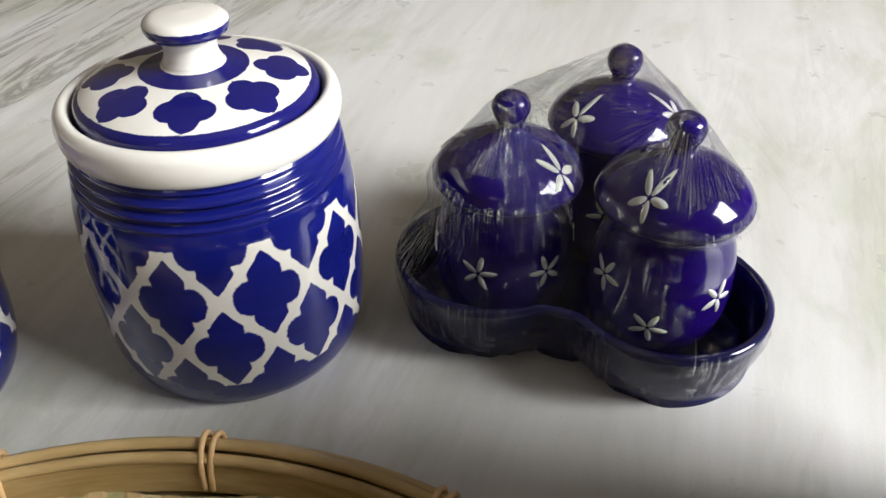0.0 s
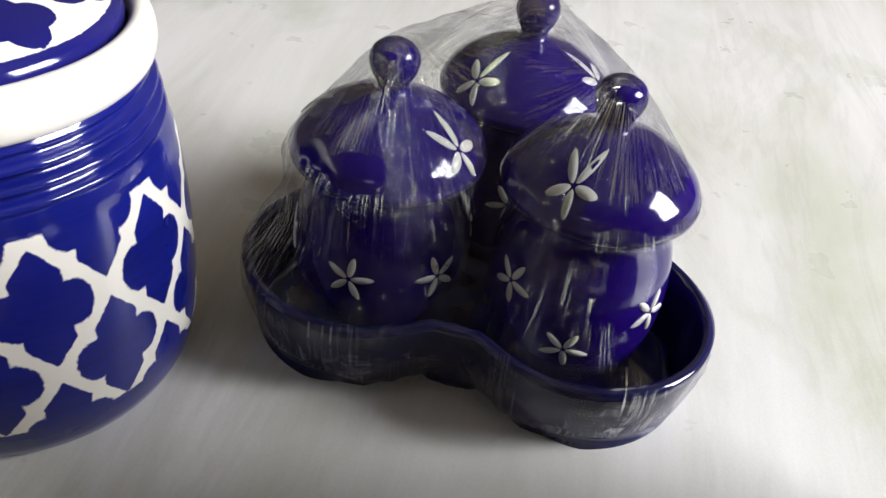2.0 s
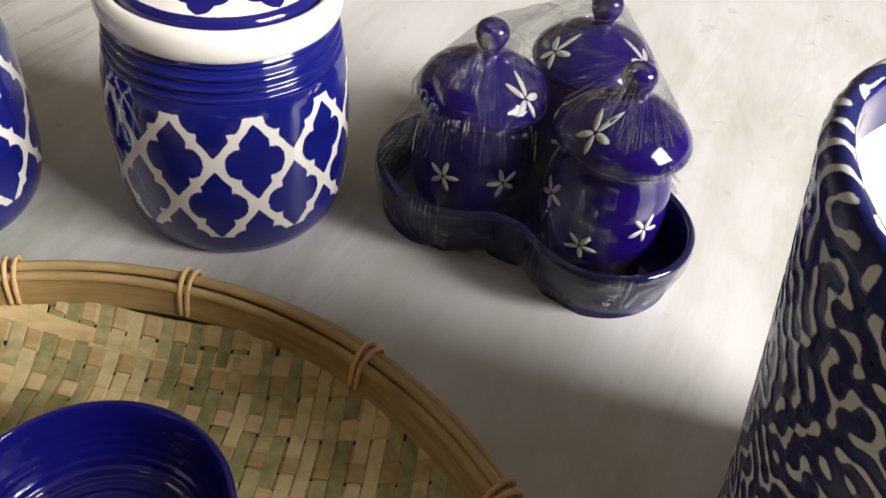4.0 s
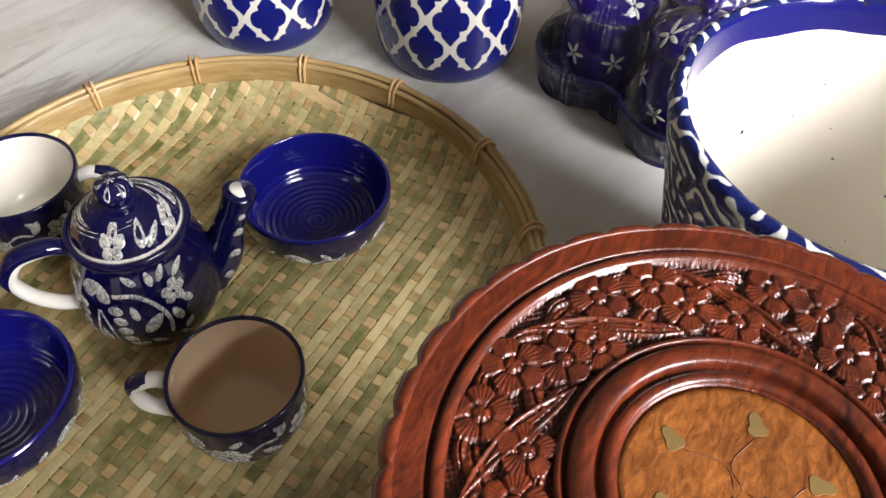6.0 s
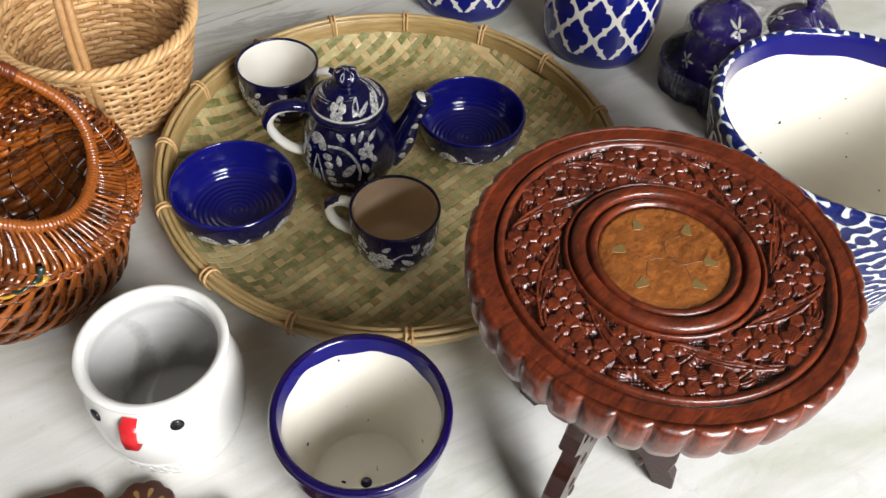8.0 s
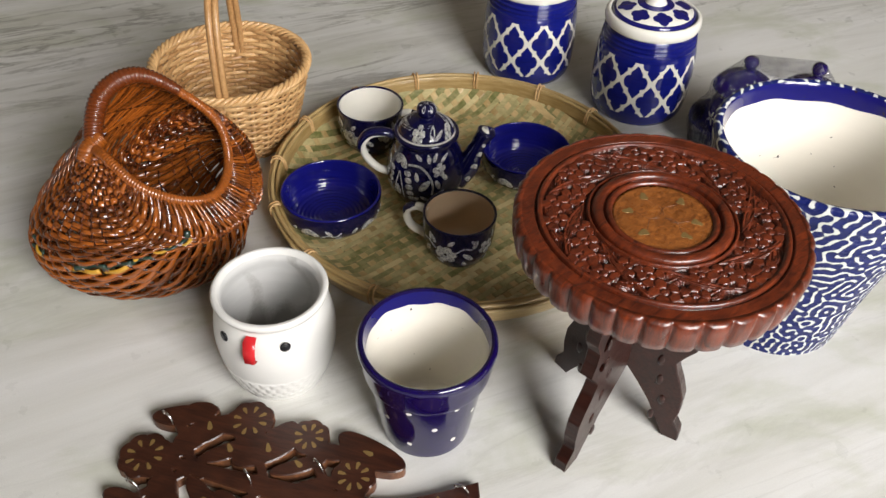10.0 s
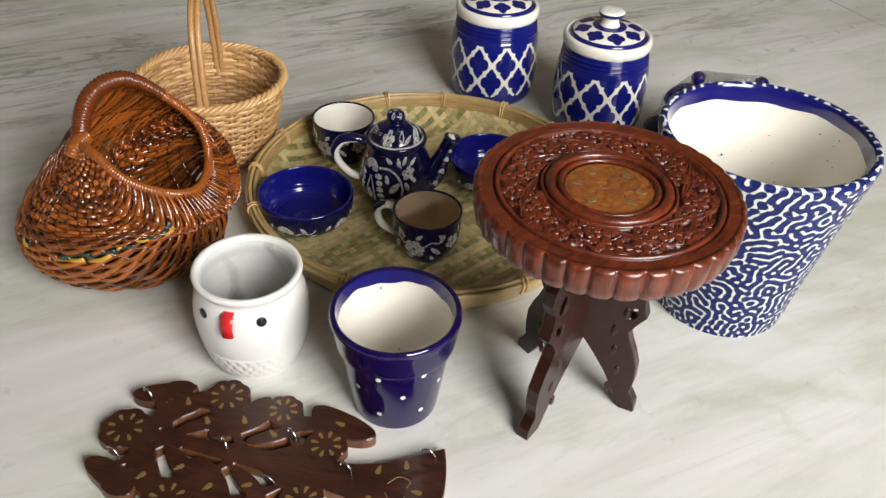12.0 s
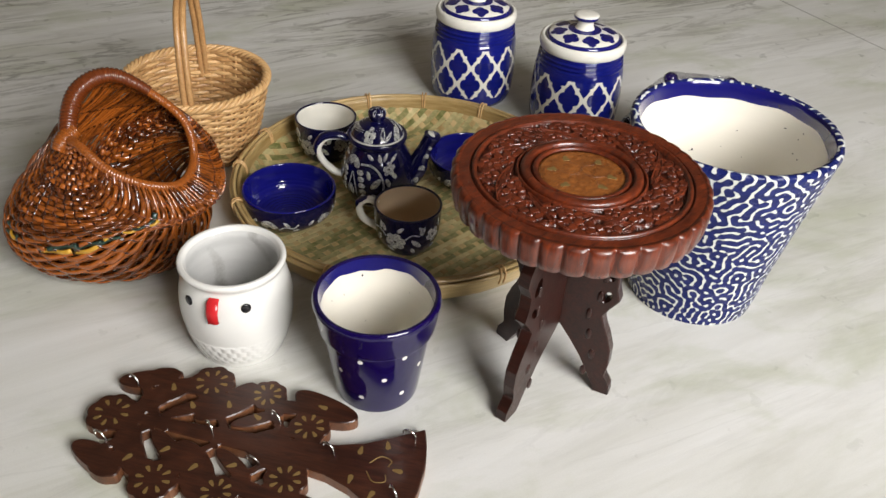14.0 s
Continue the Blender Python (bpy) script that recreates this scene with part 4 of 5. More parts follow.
def stool(m, feet):
    ob = thing("carved_stool", m, "carved red-brown sheesham wood stool with scalloped round top", "stool")
    R, Z = 0.0953, 0.2078
    nt, waves = 900, 36
    rr = np.r_[np.linspace(0.0325, 0.0490, 40), np.linspace(0.0495, 0.0790, 110), np.linspace(0.0795, R - 0.003, 28)]
    az = np.linspace(0, 2 * np.pi, nt, endpoint=False)
    X, Y = rr[:, None] * np.cos(az), rr[:, None] * np.sin(az)
    r = rr[:, None] + 0 * X
    bead = lambda c, w, hgt: hgt * np.sqrt(np.clip(1 - ((r - c) / w) ** 2, 0, 1))
    H1 = bead(0.0352, 0.0022, 0.0020) + bead(0.0420, 0.0045, 0.0034) + bead(0.0482, 0.0013, 0.0012)
    H1 -= 0.0026 * np.exp(-((r - 0.0382) / 0.0007) ** 2) + 0.0022 * np.exp(-((r - 0.0468) / 0.0006) ** 2)
    band = (r > 0.0497) & (r < 0.0783)
    H = np.where(band, carving(X, Y), np.where(r < 0.0497, H1, bead(0.0806, 0.0018, 0.0012) - 0.0026 * np.exp(-((r - 0.0830) / 0.0006) ** 2)))
    H = H - 0.0002
    # the scalloped edge, rounded over and fluted down the side
    lobe = 1 - np.abs(np.cos(waves / 2 * az + 0.3 * np.sin(az * 5)))
    wave = (0.0030 * (1 - lobe ** 2) - 0.0010)
    side = np.array([(0.0, 0.0), (0.0022, -0.0008), (0.0032, -0.003), (0.0034, -0.009), (0.0026, -0.018), (0.0010, -0.0245), (-0.002, -0.0265)])
    Ps = [np.stack([X, Y, Z + H], -1)]
    for k, (dr, dz) in enumerate(side):
        q = R - 0.003 + dr + wave * min(1, k / 2)
        Ps.append(np.stack([q * np.cos(az), q * np.sin(az), Z + dz + 0 * az], -1)[None])
    for q in (0.060, 0.0):
        Ps.append(np.stack([q * np.cos(az), q * np.sin(az), Z - 0.0262 + 0 * az], -1)[None])
    F = np.zeros((sum(len(p) for p in Ps), nt))
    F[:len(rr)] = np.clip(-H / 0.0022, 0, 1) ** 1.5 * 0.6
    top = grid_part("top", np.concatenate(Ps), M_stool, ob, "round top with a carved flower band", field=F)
    lathe("centre_panel", [(0.0330, Z - 0.006), (0.0328, Z - 0.0012), (0.0315, Z - 0.0006), (0.016, Z - 0.0004), (0.0, Z - 0.0004)], M_burl, ob, "golden burl centre panel", n=20, segs=80)
    leafs = lambda X, Y: 0.0042 - np.hypot(X * 1.15, np.where(Y > 0, Y * 0.75, Y)) + 0.0008 * np.cos(3 * np.arctan2(X, Y))
    for k, turn in enumerate((38, 96, 165, 217, 279, 353)):
        a = radians(turn)
        lf = cut_sheet("brass_leaf", leafs, -0.005, 0.005, -0.006, 0.007, 0.0006, 0.0004, M_brass, ob, "dull brass leaf inlay")
        lf.matrix_basis = pose(0.0216 * math.cos(a), 0.0216 * math.sin(a), Z - 0.0006, 0, 0, math.degrees(a) - 90 + (25 if k % 2 else -20)) @ Matrix.Diagonal((0.72, 0.72, 1, 1))
        bend = a + (0.5 if k % 2 else -0.5)
        tube("inlaid_stem", [(0.002 * math.cos(a), 0.002 * math.sin(a), Z - 0.0004), (0.009 * math.cos(bend), 0.009 * math.sin(bend), Z - 0.0004), (0.018 * math.cos(a), 0.018 * math.sin(a), Z - 0.0004)], 0.00022, M_board_edge, ob, n=12, sides=5)

    def outline(x, z):
        """The side view of a leg: x outwards from the middle, z up."""
        zz = np.array([0, 0.010, 0.020, 0.034, 0.050, 0.064, 0.074, 0.084, 0.094, 0.104, 0.114, 0.126, 0.140, 0.150, 0.160, 0.185])
        out = np.array([0.0745, 0.0730, 0.0650, 0.0670, 0.0660, 0.0600, 0.0540, 0.0500, 0.0560, 0.0640, 0.0600, 0.0590, 0.0660, 0.0640, 0.0580, 0.0600])
        inn = np.array([0.0570, 0.0510, 0.0440, 0.0340, 0.0190, 0.0040, 0.0010, 0.0010, 0.0010, 0.0010, 0.0010, 0.0010, 0.0010, 0.0010, 0.0010, 0.0010])
        d = np.minimum(np.interp(z, zz, out) - x, x - np.interp(z, zz, inn))
        d = np.minimum(d, np.minimum(z, 0.183 - z))
        for cx, cz, w, h, tilt in ((0.0500, 0.131, 0.0040, 0.0085, 0.3), (0.0505, 0.105, 0.0035, 0.0060, -0.5), (0.0470, 0.156, 0.0035, 0.0055, 0.6)):
            u, v = math.cos(tilt) * (x - cx) + math.sin(tilt) * (z - cz), -math.sin(tilt) * (x - cx) + math.cos(tilt) * (z - cz)
            d = np.minimum(d, (np.hypot(u / w, v / h) - 1) * min(w, h))
        return d
    for fx, fy in feet:
        reach = math.hypot(fx, fy) / 0.0658
        leg = cut_sheet("leg", outline, 0.0, 0.078, 0.0, 0.184, 0.0016, 0.0105, M_leg, ob, "dark carved wooden leg board")
        a = math.degrees(math.atan2(fy, fx))
        leg.matrix_basis = pose(0, 0, 0, 0, 0, a) @ pose(0, 0.00525, 0, 90, 0, 0) @ Matrix.Diagonal((reach, 1, 1, 1))
        for k in range(7):
            z = 0.02 + 0.021 * k
            bm = bmesh.new()
            bmesh.ops.create_uvsphere(bm, u_segments=10, v_segments=6, radius=1, matrix=Matrix.LocRotScale((0.041 + 0.006 * math.sin(k * 1.7), z, 0.0105), None, (0.0035, 0.0060, 0.0012)))
            bmesh.ops.create_uvsphere(bm, u_segments=10, v_segments=6, radius=1, matrix=Matrix.LocRotScale((0.041 + 0.006 * math.sin(k * 1.7), z, 0.0), None, (0.0035, 0.0060, 0.0012)))
            part("carved_leaf", bm, M_leg, leg)
    return ob


stool(pose(0.3155, 0.0472, 0), ((0.0137, -0.0665), (0.0470, 0.0200), (-0.056, 0.0025)))


# ---------------------------------------------------------------- woven baskets
def woven(ob, surface, rows, ribs, flat_w, thick, weaver_mat, rib_mat, s0=0.03, s1=0.98, amp=1.0):
    """Weavers round a basket, over and under its ribs. surface(th, s) gives points; s runs from the rim to the base."""
    per = 6
    th = np.linspace(0, 2 * np.pi, ribs * per, endpoint=False)
    eps = 1e-3
    for k in range(rows):
        s = s0 + (s1 - s0) * k / (rows - 1) + 0 * th
        P = surface(th, s)
        du, ds = surface(th + eps, s) - surface(th - eps, s), surface(th, s + eps) - surface(th, s - eps)
        n = np.cross(du, ds)
        n /= np.linalg.norm(n, axis=1, keepdims=True) + 1e-12
        tang = du / (np.linalg.norm(du, axis=1, keepdims=True) + 1e-12)
        along = np.cross(n, tang)
        w = np.cos(th * ribs / 2 + np.pi * (k % 2))[:, None]
        c = P + n * w * thick * 1.3 * amp
        a = np.linspace(0, 2 * np.pi, 6, endpoint=False)
        ring = c[:, None] + flat_w * np.cos(a)[None, :, None] * along[:, None] + thick * np.sin(a)[None, :, None] * n[:, None]
        grid_part("weaver", ring, weaver_mat, ob, wrap_v=True)
    for i in range(ribs):
        t = 2 * np.pi * i / ribs
        s = np.linspace(0.0, 0.985, 26)
        tube("rib", surface(t + 0 * s, s), thick * 1.15, rib_mat, ob, n=26, sides=5, smooth_line=False, up=(0.3, 0.2, 1))


def wrapped(name, line, radius, turns, material, parent, label="", closed=False, core=None):
    """A hoop wound round and round with a strip: the winding is a ridged tube."""
    n = turns * 6
    c = curve_points(line, n, closed)
    d = np.gradient(c, axis=0)
    d /= np.linalg.norm(d, axis=1, keepdims=True)
    ref = np.array((0.31, 0.17, 0.93))
    side = np.cross(d, ref)
    side /= np.linalg.norm(side, axis=1, keepdims=True)
    top = np.cross(side, d)
    a = np.linspace(0, 2 * np.pi, 14, endpoint=False)[None, :]
    ph = np.linspace(0, turns * 2 * np.pi, n, endpoint=not closed)[:, None]
    rad = np.interp(np.linspace(0, 1, n), np.linspace(0, 1, len(radius)), radius)[:, None] if isinstance(radius, (list, tuple)) else radius
    k = (rad * (1 + 0.16 * np.abs(np.sin((ph + a) / 2)) - 0.06))[..., None]
    P = c[:, None] + k * (np.cos(a)[..., None] * side[:, None] + np.sin(a)[..., None] * top[:, None])
    return grid_part(name, P, material, parent, label, wrap_v=closed, caps=not closed)


def copper_basket(m):
    """e1 runs along the basket, e2 away from its open side."""
    ob = thing("wicker_basket", m, "amber varnished wicker basket with slanting mouth, green and yellow strands", "basket")
    ring = [(-0.028, 0.014, 0.134), (-0.018, 0.044, 0.160), (0.012, 0.056, 0.170), (0.046, 0.056, 0.150), (0.074, 0.046, 0.122), (0.080, 0.020, 0.096), (0.070, -0.022, 0.094), (0.046, -0.044, 0.106), (0.012, -0.038, 0.120), (-0.014, -0.014, 0.135)]
    c0 = np.array((0.032, 0.012))
    dense = curve_points(ring, 400, True)
    a = np.arctan2(dense[:, 1] - c0[1], dense[:, 0] - c0[0])
    o = np.argsort(a)
    a3, d3 = np.r_[a[o] - 2 * np.pi, a[o], a[o] + 2 * np.pi], np.vstack([dense[o]] * 3)

    def surface(th, s):
        t = (th + np.pi) % (2 * np.pi) - np.pi
        top = np.stack([np.interp(t, a3, d3[:, k]) for k in range(3)], -1)
        c, sn = np.cos(th), np.sin(th)
        bulge = np.stack([-0.005 + 0.094 * c, 0.004 + 0.078 * sn, 0.056 + 0.004 * c], -1)
        low = np.stack([0.078 * c, 0.060 * sn, 0.0150 + 0 * c], -1)
        base = np.stack([0.036 * c, 0.026 * sn, 0.0040 + 0 * c], -1)
        out1 = bulge + (top - bulge) * 0.5 + np.stack([np.where(c > 0, 0.018, 0.006) * c, 0.016 * sn, 0 * c], -1)
        knots = [top, out1, bulge, low, base]
        pos = [0.0, 0.30, 0.62, 0.86, 1.0]
        s = np.clip(s, 0, 1)[:, None]
        res = 0
        for i, ki in enumerate(knots):            # Lagrange blend keeps it smooth
            L = 1.0
            for j, pj in enumerate(pos):
                if j != i:
                    L = L * (s - pj) / (pos[i] - pj)
            res = res + L * ki
        return res

    knot, far = np.pi, radians(45) + 2 * np.pi        # the two points on the rim where all ribs meet
    flat = 0.24

    def skin(X, Y):
        """A point of the body from a point of the unit disc, whose rim is the basket's rim and whose x axis runs from knot to far."""
        rho, turn = np.hypot(X, Y), np.arctan2(Y, -X)          # turn: 0 at the knot, negative on the open side
        th = np.where(turn < 0, knot - turn / np.pi * (far - knot), knot - turn / np.pi * (2 * np.pi - far + knot))
        P = surface(th + 0.95 * np.clip((1 - rho) / 0.55, 0, 1) ** 0.8, np.clip((1 - rho) / (1 - flat), 0, 1))
        shrink = np.clip(rho / flat, 0, 1)[:, None]
        return np.concatenate([P[:, :2] * shrink, P[:, 2:]], -1)

    def strand_line(m, c):
        end = m + 0.47 * (1 - m * m)
        return skin(m + (end - m) * c * c, c * np.sqrt(np.maximum(1 - end * end, 1e-6)))

    def dyed(k):
        if k == mid:
            return [(-1, -0.9, M_amber), (-0.9, -0.62, M_green), (-0.62, -0.3, M_amber), (-0.3, -0.12, M_green), (-0.12, 0.12, M_amber), (0.12, 0.3, M_green), (0.3, 0.7, M_amber), (0.7, 1, M_green)]
        if k == mid + 1:
            return [(-1, -0.85, M_amber), (-0.85, -0.42, M_yellow), (-0.42, -0.24, M_green), (-0.24, -0.05, M_yellow), (-0.05, 0.12, M_amber), (0.12, 0.28, M_yellow), (0.28, 0.65, M_amber), (0.65, 1, M_green)]
        if k == mid + 2:
            return [(-1, -0.5, M_amber), (-0.5, -0.36, M_green), (-0.36, -0.2, M_yellow), (-0.2, 0.16, M_amber), (0.16, 0.3, M_green), (0.3, 1, M_amber)]
        return [(-1, 1, M_amber)]
    ms = np.linspace(-0.985, 0.985, 400)
    pace = np.mean([np.linalg.norm(np.gradient(np.concatenate([strand_line(m, np.array([c])) for m in ms]), axis=0), axis=1) for c in (-0.8, -0.4, 0.0, 0.4)], axis=0)
    run = np.r_[0, np.cumsum(pace[1:])]
    ribs, pitch = 20, 0.0043
    rows = int(run[-1] / pitch)
    line_up = np.interp(np.linspace(0, run[-1], rows), run, ms)
    mid = int(rows * 0.25)
    steps = np.linspace(-1, 1, 133)
    rng = np.random.default_rng(8)
    for k in range(rows):
        m = line_up[k]
        P, Q = strand_line(m, steps), strand_line(m + 0.004, steps)
        tang = np.gradient(P, axis=0)
        tang /= np.linalg.norm(tang, axis=1, keepdims=True) + 1e-12
        along = Q - P
        along -= (along * tang).sum(1, keepdims=True) * tang
        gap = np.linalg.norm(along, axis=1, keepdims=True) / 0.004 * (line_up[min(k + 1, rows - 1)] - line_up[max(k - 1, 0)]) / 2
        along /= np.linalg.norm(along, axis=1, keepdims=True) + 1e-12
        n = np.cross(tang, along)
        half = np.clip(gap * 0.58, 0.0012, 0.0034) * (0.9 + 0.2 * rng.random())
        ride = np.cos(np.pi * ((steps + 1) / 2 * ribs + k))[:, None]
        a = np.linspace(0, 2 * np.pi, 6, endpoint=False)
        ring6 = (P + n * ride * 0.0021 + along * 0.0004 * rng.normal(0, 1))[:, None] + (half * np.cos(a))[..., None] * along[:, None] + 0.0013 * np.sin(a)[None, :, None] * n[:, None]
        for c0, c1, mat in dyed(k):
            sel = (steps >= c0 - 1e-6) & (steps <= c1 + 1e-6)
            grid_part("weaver", ring6[sel], mat, ob, caps=True)
    ms = -np.cos(np.pi * np.linspace(0.03, 0.97, 44))
    for j in range(ribs):
        c = -1 + 2 * (j + 0.5) / ribs
        tube("rib", np.concatenate([strand_line(m, np.array([c])) for m in ms]), 0.0014, M_amber2, ob, n=44, sides=5, smooth_line=False, up=(0.3, 0.2, 1))
    wrapped("rim_binding", dense[::8], 0.0042, 150, M_amber, ob, "braided amber rim", closed=True)
    i0, i1 = (int(np.argmin(np.linalg.norm(dense - np.array(p), axis=1))) for p in (ring[0], ring[3]))
    seg = dense[i0:i1:6] if i1 > i0 else np.vstack([dense[i0:], dense[:i1]])[::6]
    wrapped("handle_binding", seg + np.array((0, 0, 0.001)), [0.0078, 0.0084, 0.0082, 0.0066, 0.0048], 34, M_amber2, ob, "thick wound handle on the upper rim")
    wrapped("rim_knot", [(-0.038, 0.000, 0.124), (-0.032, 0.007, 0.131), (-0.022, 0.017, 0.136)], [0.006, 0.0085, 0.0075], 10, M_amber, ob)
    bm = bmesh.new()
    bmesh.ops.create_cone(bm, cap_ends=True, segments=40, radius1=0.034, radius2=0.040, depth=0.004, matrix=Matrix.LocRotScale((0, 0, 0.0040), None, (1, 0.74, 1)))
    part("base", bm, M_amber2, ob)
    return ob


copper_basket(pose(-0.0685, -0.1735, 0, 0, 0, 62))


def cane_basket(m):
    ob = thing("cane_basket", m, "pale natural cane basket with a tall hoop handle", "basket")

    def surface(th, s):
        s1 = np.clip(s, 0, 1)
        r = np.interp(s1, [0, 0.1, 0.45, 0.74, 0.80, 0.86, 1.0], [0.0790, 0.0780, 0.0690, 0.0585, 0.0550, 0.046, 0.010])
        z = np.interp(s1, [0, 0.1, 0.45, 0.74, 0.80, 0.86, 1.0], [0.0960, 0.0860, 0.0450, 0.0100, 0.0050, 0.0034, 0.0034])
        return np.stack([r * np.cos(th), r * np.sin(th), z], -1)
    woven(ob, surface, 27, 28, 0.0029, 0.0015, M_cane, M_cane, s0=0.03, s1=0.985, amp=1.0)
    a = np.linspace(0, 2 * np.pi, 200, endpoint=False)
    for k in range(4):
        ph = 2 * np.pi * k / 4 + 16 * a
        r, z = 0.0800 + 0.0034 * np.cos(ph), 0.0985 + 0.0034 * np.sin(ph)
        tube("rim_cane", np.stack([r * np.cos(a), r * np.sin(a), z], -1), 0.0023, M_cane, ob, n=200, closed=True, sides=7, smooth_line=False)
    b = radians(-33)
    arch = [(-0.0745, 0.060), (-0.0765, 0.098), (-0.0730, 0.140), (-0.0560, 0.186), (-0.0230, 0.207), (0.0230, 0.207), (0.0560, 0.186), (0.0730, 0.140), (0.0765, 0.098), (0.0745, 0.060)]
    for off in (-0.0032, 0.0032):
        tube("handle", [(x * math.cos(b) - off * math.sin(b), x * math.sin(b) + off * math.cos(b), z) for x, z in arch], 0.0036, M_cane, ob, n=60, sides=8, up=(-math.sin(b), math.cos(b), 0.01))
    return ob


cane_basket(pose(-0.2100, -0.0070, 0) @ Matrix.Diagonal((1.018, 1.018, 0.965, 1)))


# ---------------------------------------------------------------- spice jars on their tray, in film
SPICE = ((0.1369, 0.4369), (0.2064, 0.4213), (0.1900, 0.4857))
SP_C = np.array((0.1770, 0.4440))
LOBES = ((0.1315, 0.4365), (0.2090, 0.4115), (0.1915, 0.4885))     # middles of the tray's hollows


def trefoil(az, grow):
    """Radius of the three-lobed tray round its middle, as the outline of three round lobes joined by soft waists."""
    d = np.full(np.shape(az), 0.0)
    best = 0
    for x, y in LOBES:
        c = np.array((x, y)) - SP_C
        dist, a0 = np.hypot(*c), math.atan2(c[1], c[0])
        lobe = 0.0432 + grow
        b = dist * np.cos(ang(az, a0))
        disc = lobe ** 2 - (dist * np.sin(ang(az, a0))) ** 2
        r = np.where(disc > 0, b + np.sqrt(np.maximum(disc, 0)), 0.0495 + grow)
        best = best + np.maximum(r, 0.0470 + grow) ** 14
    return best ** (1 / 14)


def spice_tray(m):
    ob = thing("spice_tray", m, "three-lobed dark blue ceramic tray holding the spice jars", "tray")
    az = np.linspace(0, 2 * np.pi, 240, endpoint=False)
    prof = [(None, 0.0012), (-0.0075, 0.0), (-0.0040, 0.0015), (-0.0010, 0.012), (0.0012, 0.0250), (0.0022, 0.0300), (0.0014, 0.0322), (-0.0006, 0.0322), (-0.0020, 0.0290), (-0.0040, 0.0120), (-0.0065, 0.0055), (-0.0110, 0.0045), (None, 0.0045)]
    rows = []
    for g, z in prof:
        r = 0 * az if g is None else trefoil(az, g)
        rows.append(np.stack([r * np.cos(az), r * np.sin(az), z + 0 * az], -1))
    P = np.array(rows)
    Q = np.stack([np.stack([curve_points(P[:, i], 60)[:, k] for i in range(240)], 1) for k in range(3)], -1)
    no = np.full(Q.shape[:2], -1.0)
    grid_part("body", Q, M_indigo2, ob, field=no)
    return ob


spice_tray(pose(SP_C[0], SP_C[1], 0))


def star(cx, cy, size, turn):
    out = []
    for k in range(5):
        a = turn + 2 * np.pi * k / 5
        out.append(blob(cx + size * 0.55 * math.cos(a), cy + size * 0.55 * math.sin(a), size * 0.16, size * 0.46, a - np.pi / 2, n=12, notch=-0.1))
    return out


def spice_jar(m, stars, lid_stars, label):
    ob = thing("spice_jar", m, label, "jar", "spice jars on the three-lobed tray")
    no = lambda az, r, z, s: -1 + 0 * az
    prof = [(0.0, 0.002), (0.021, 0.0012), (0.0235, 0.0), (0.0255, 0.002), (0.0300, 0.014), (0.0318, 0.030), (0.0305, 0.046), (0.0275, 0.058), (0.0272, 0.0640), (0.0290, 0.0685)]
    lathe("body", prof, M_violet, ob, n=80, segs=110, field=no)
    lid_prof = [(0.0290, 0.0665), (0.0326, 0.0690), (0.0334, 0.0715), (0.0328, 0.0736), (0.0306, 0.0778), (0.0250, 0.0832), (0.0180, 0.0876), (0.0110, 0.0906), (0.0064, 0.0926), (0.0052, 0.0942), (0.0054, 0.0962), (0.0072, 0.0995), (0.0082, 0.1035), (0.0070, 0.1075), (0.0035, 0.1100), (0.0, 0.1105)]
    lid = lathe("lid", lid_prof, M_violet, ob, "domed lid with a ball knob", n=120, segs=110, field=no)
    for a, z in stars:
        paint_on("painted_star", prof, star(0, 0, 0.0085, 0.3 + a), radians(a), z, ob, M_star)
    for a, z in lid_stars:
        paint_on("painted_star", lid_prof[3:8], star(0, 0, 0.0080, 0.2 + a), radians(a), z, lid, M_star)
    return ob


SHORT = Matrix.Diagonal((1.0, 1.0, 0.98, 1))
spice_jar(pose(*SPICE[0], 0.0048) @ SHORT, ((-112, 0.036), (-55, 0.036), (10, 0.04), (180, 0.036)), ((-38, 0.0815), (150, 0.0815)), "indigo glazed lidded spice jar with white star flowers, under film")
spice_jar(pose(*SPICE[1], 0.0048) @ SHORT, ((-52, 0.036), (-150, 0.040), (20, 0.036), (-106, 0.022)), ((-126, 0.0830), (60, 0.0815)), "indigo glazed lidded spice jar bared by torn film")
spice_jar(pose(*SPICE[2], 0.0048) @ SHORT, ((-100, 0.036), (40, 0.036), (150, 0.036)), ((-142, 0.0815), (-25, 0.0815)), "indigo glazed lidded spice jar behind the other two")


def seam(x, y):
    """Creases die away half way between two jars."""
    d = sorted(math.hypot(x - q[0], y - q[1]) for q in SPICE)
    return max(0.0, min(1.0, (d[1] - d[0] - 0.006) / 0.014))


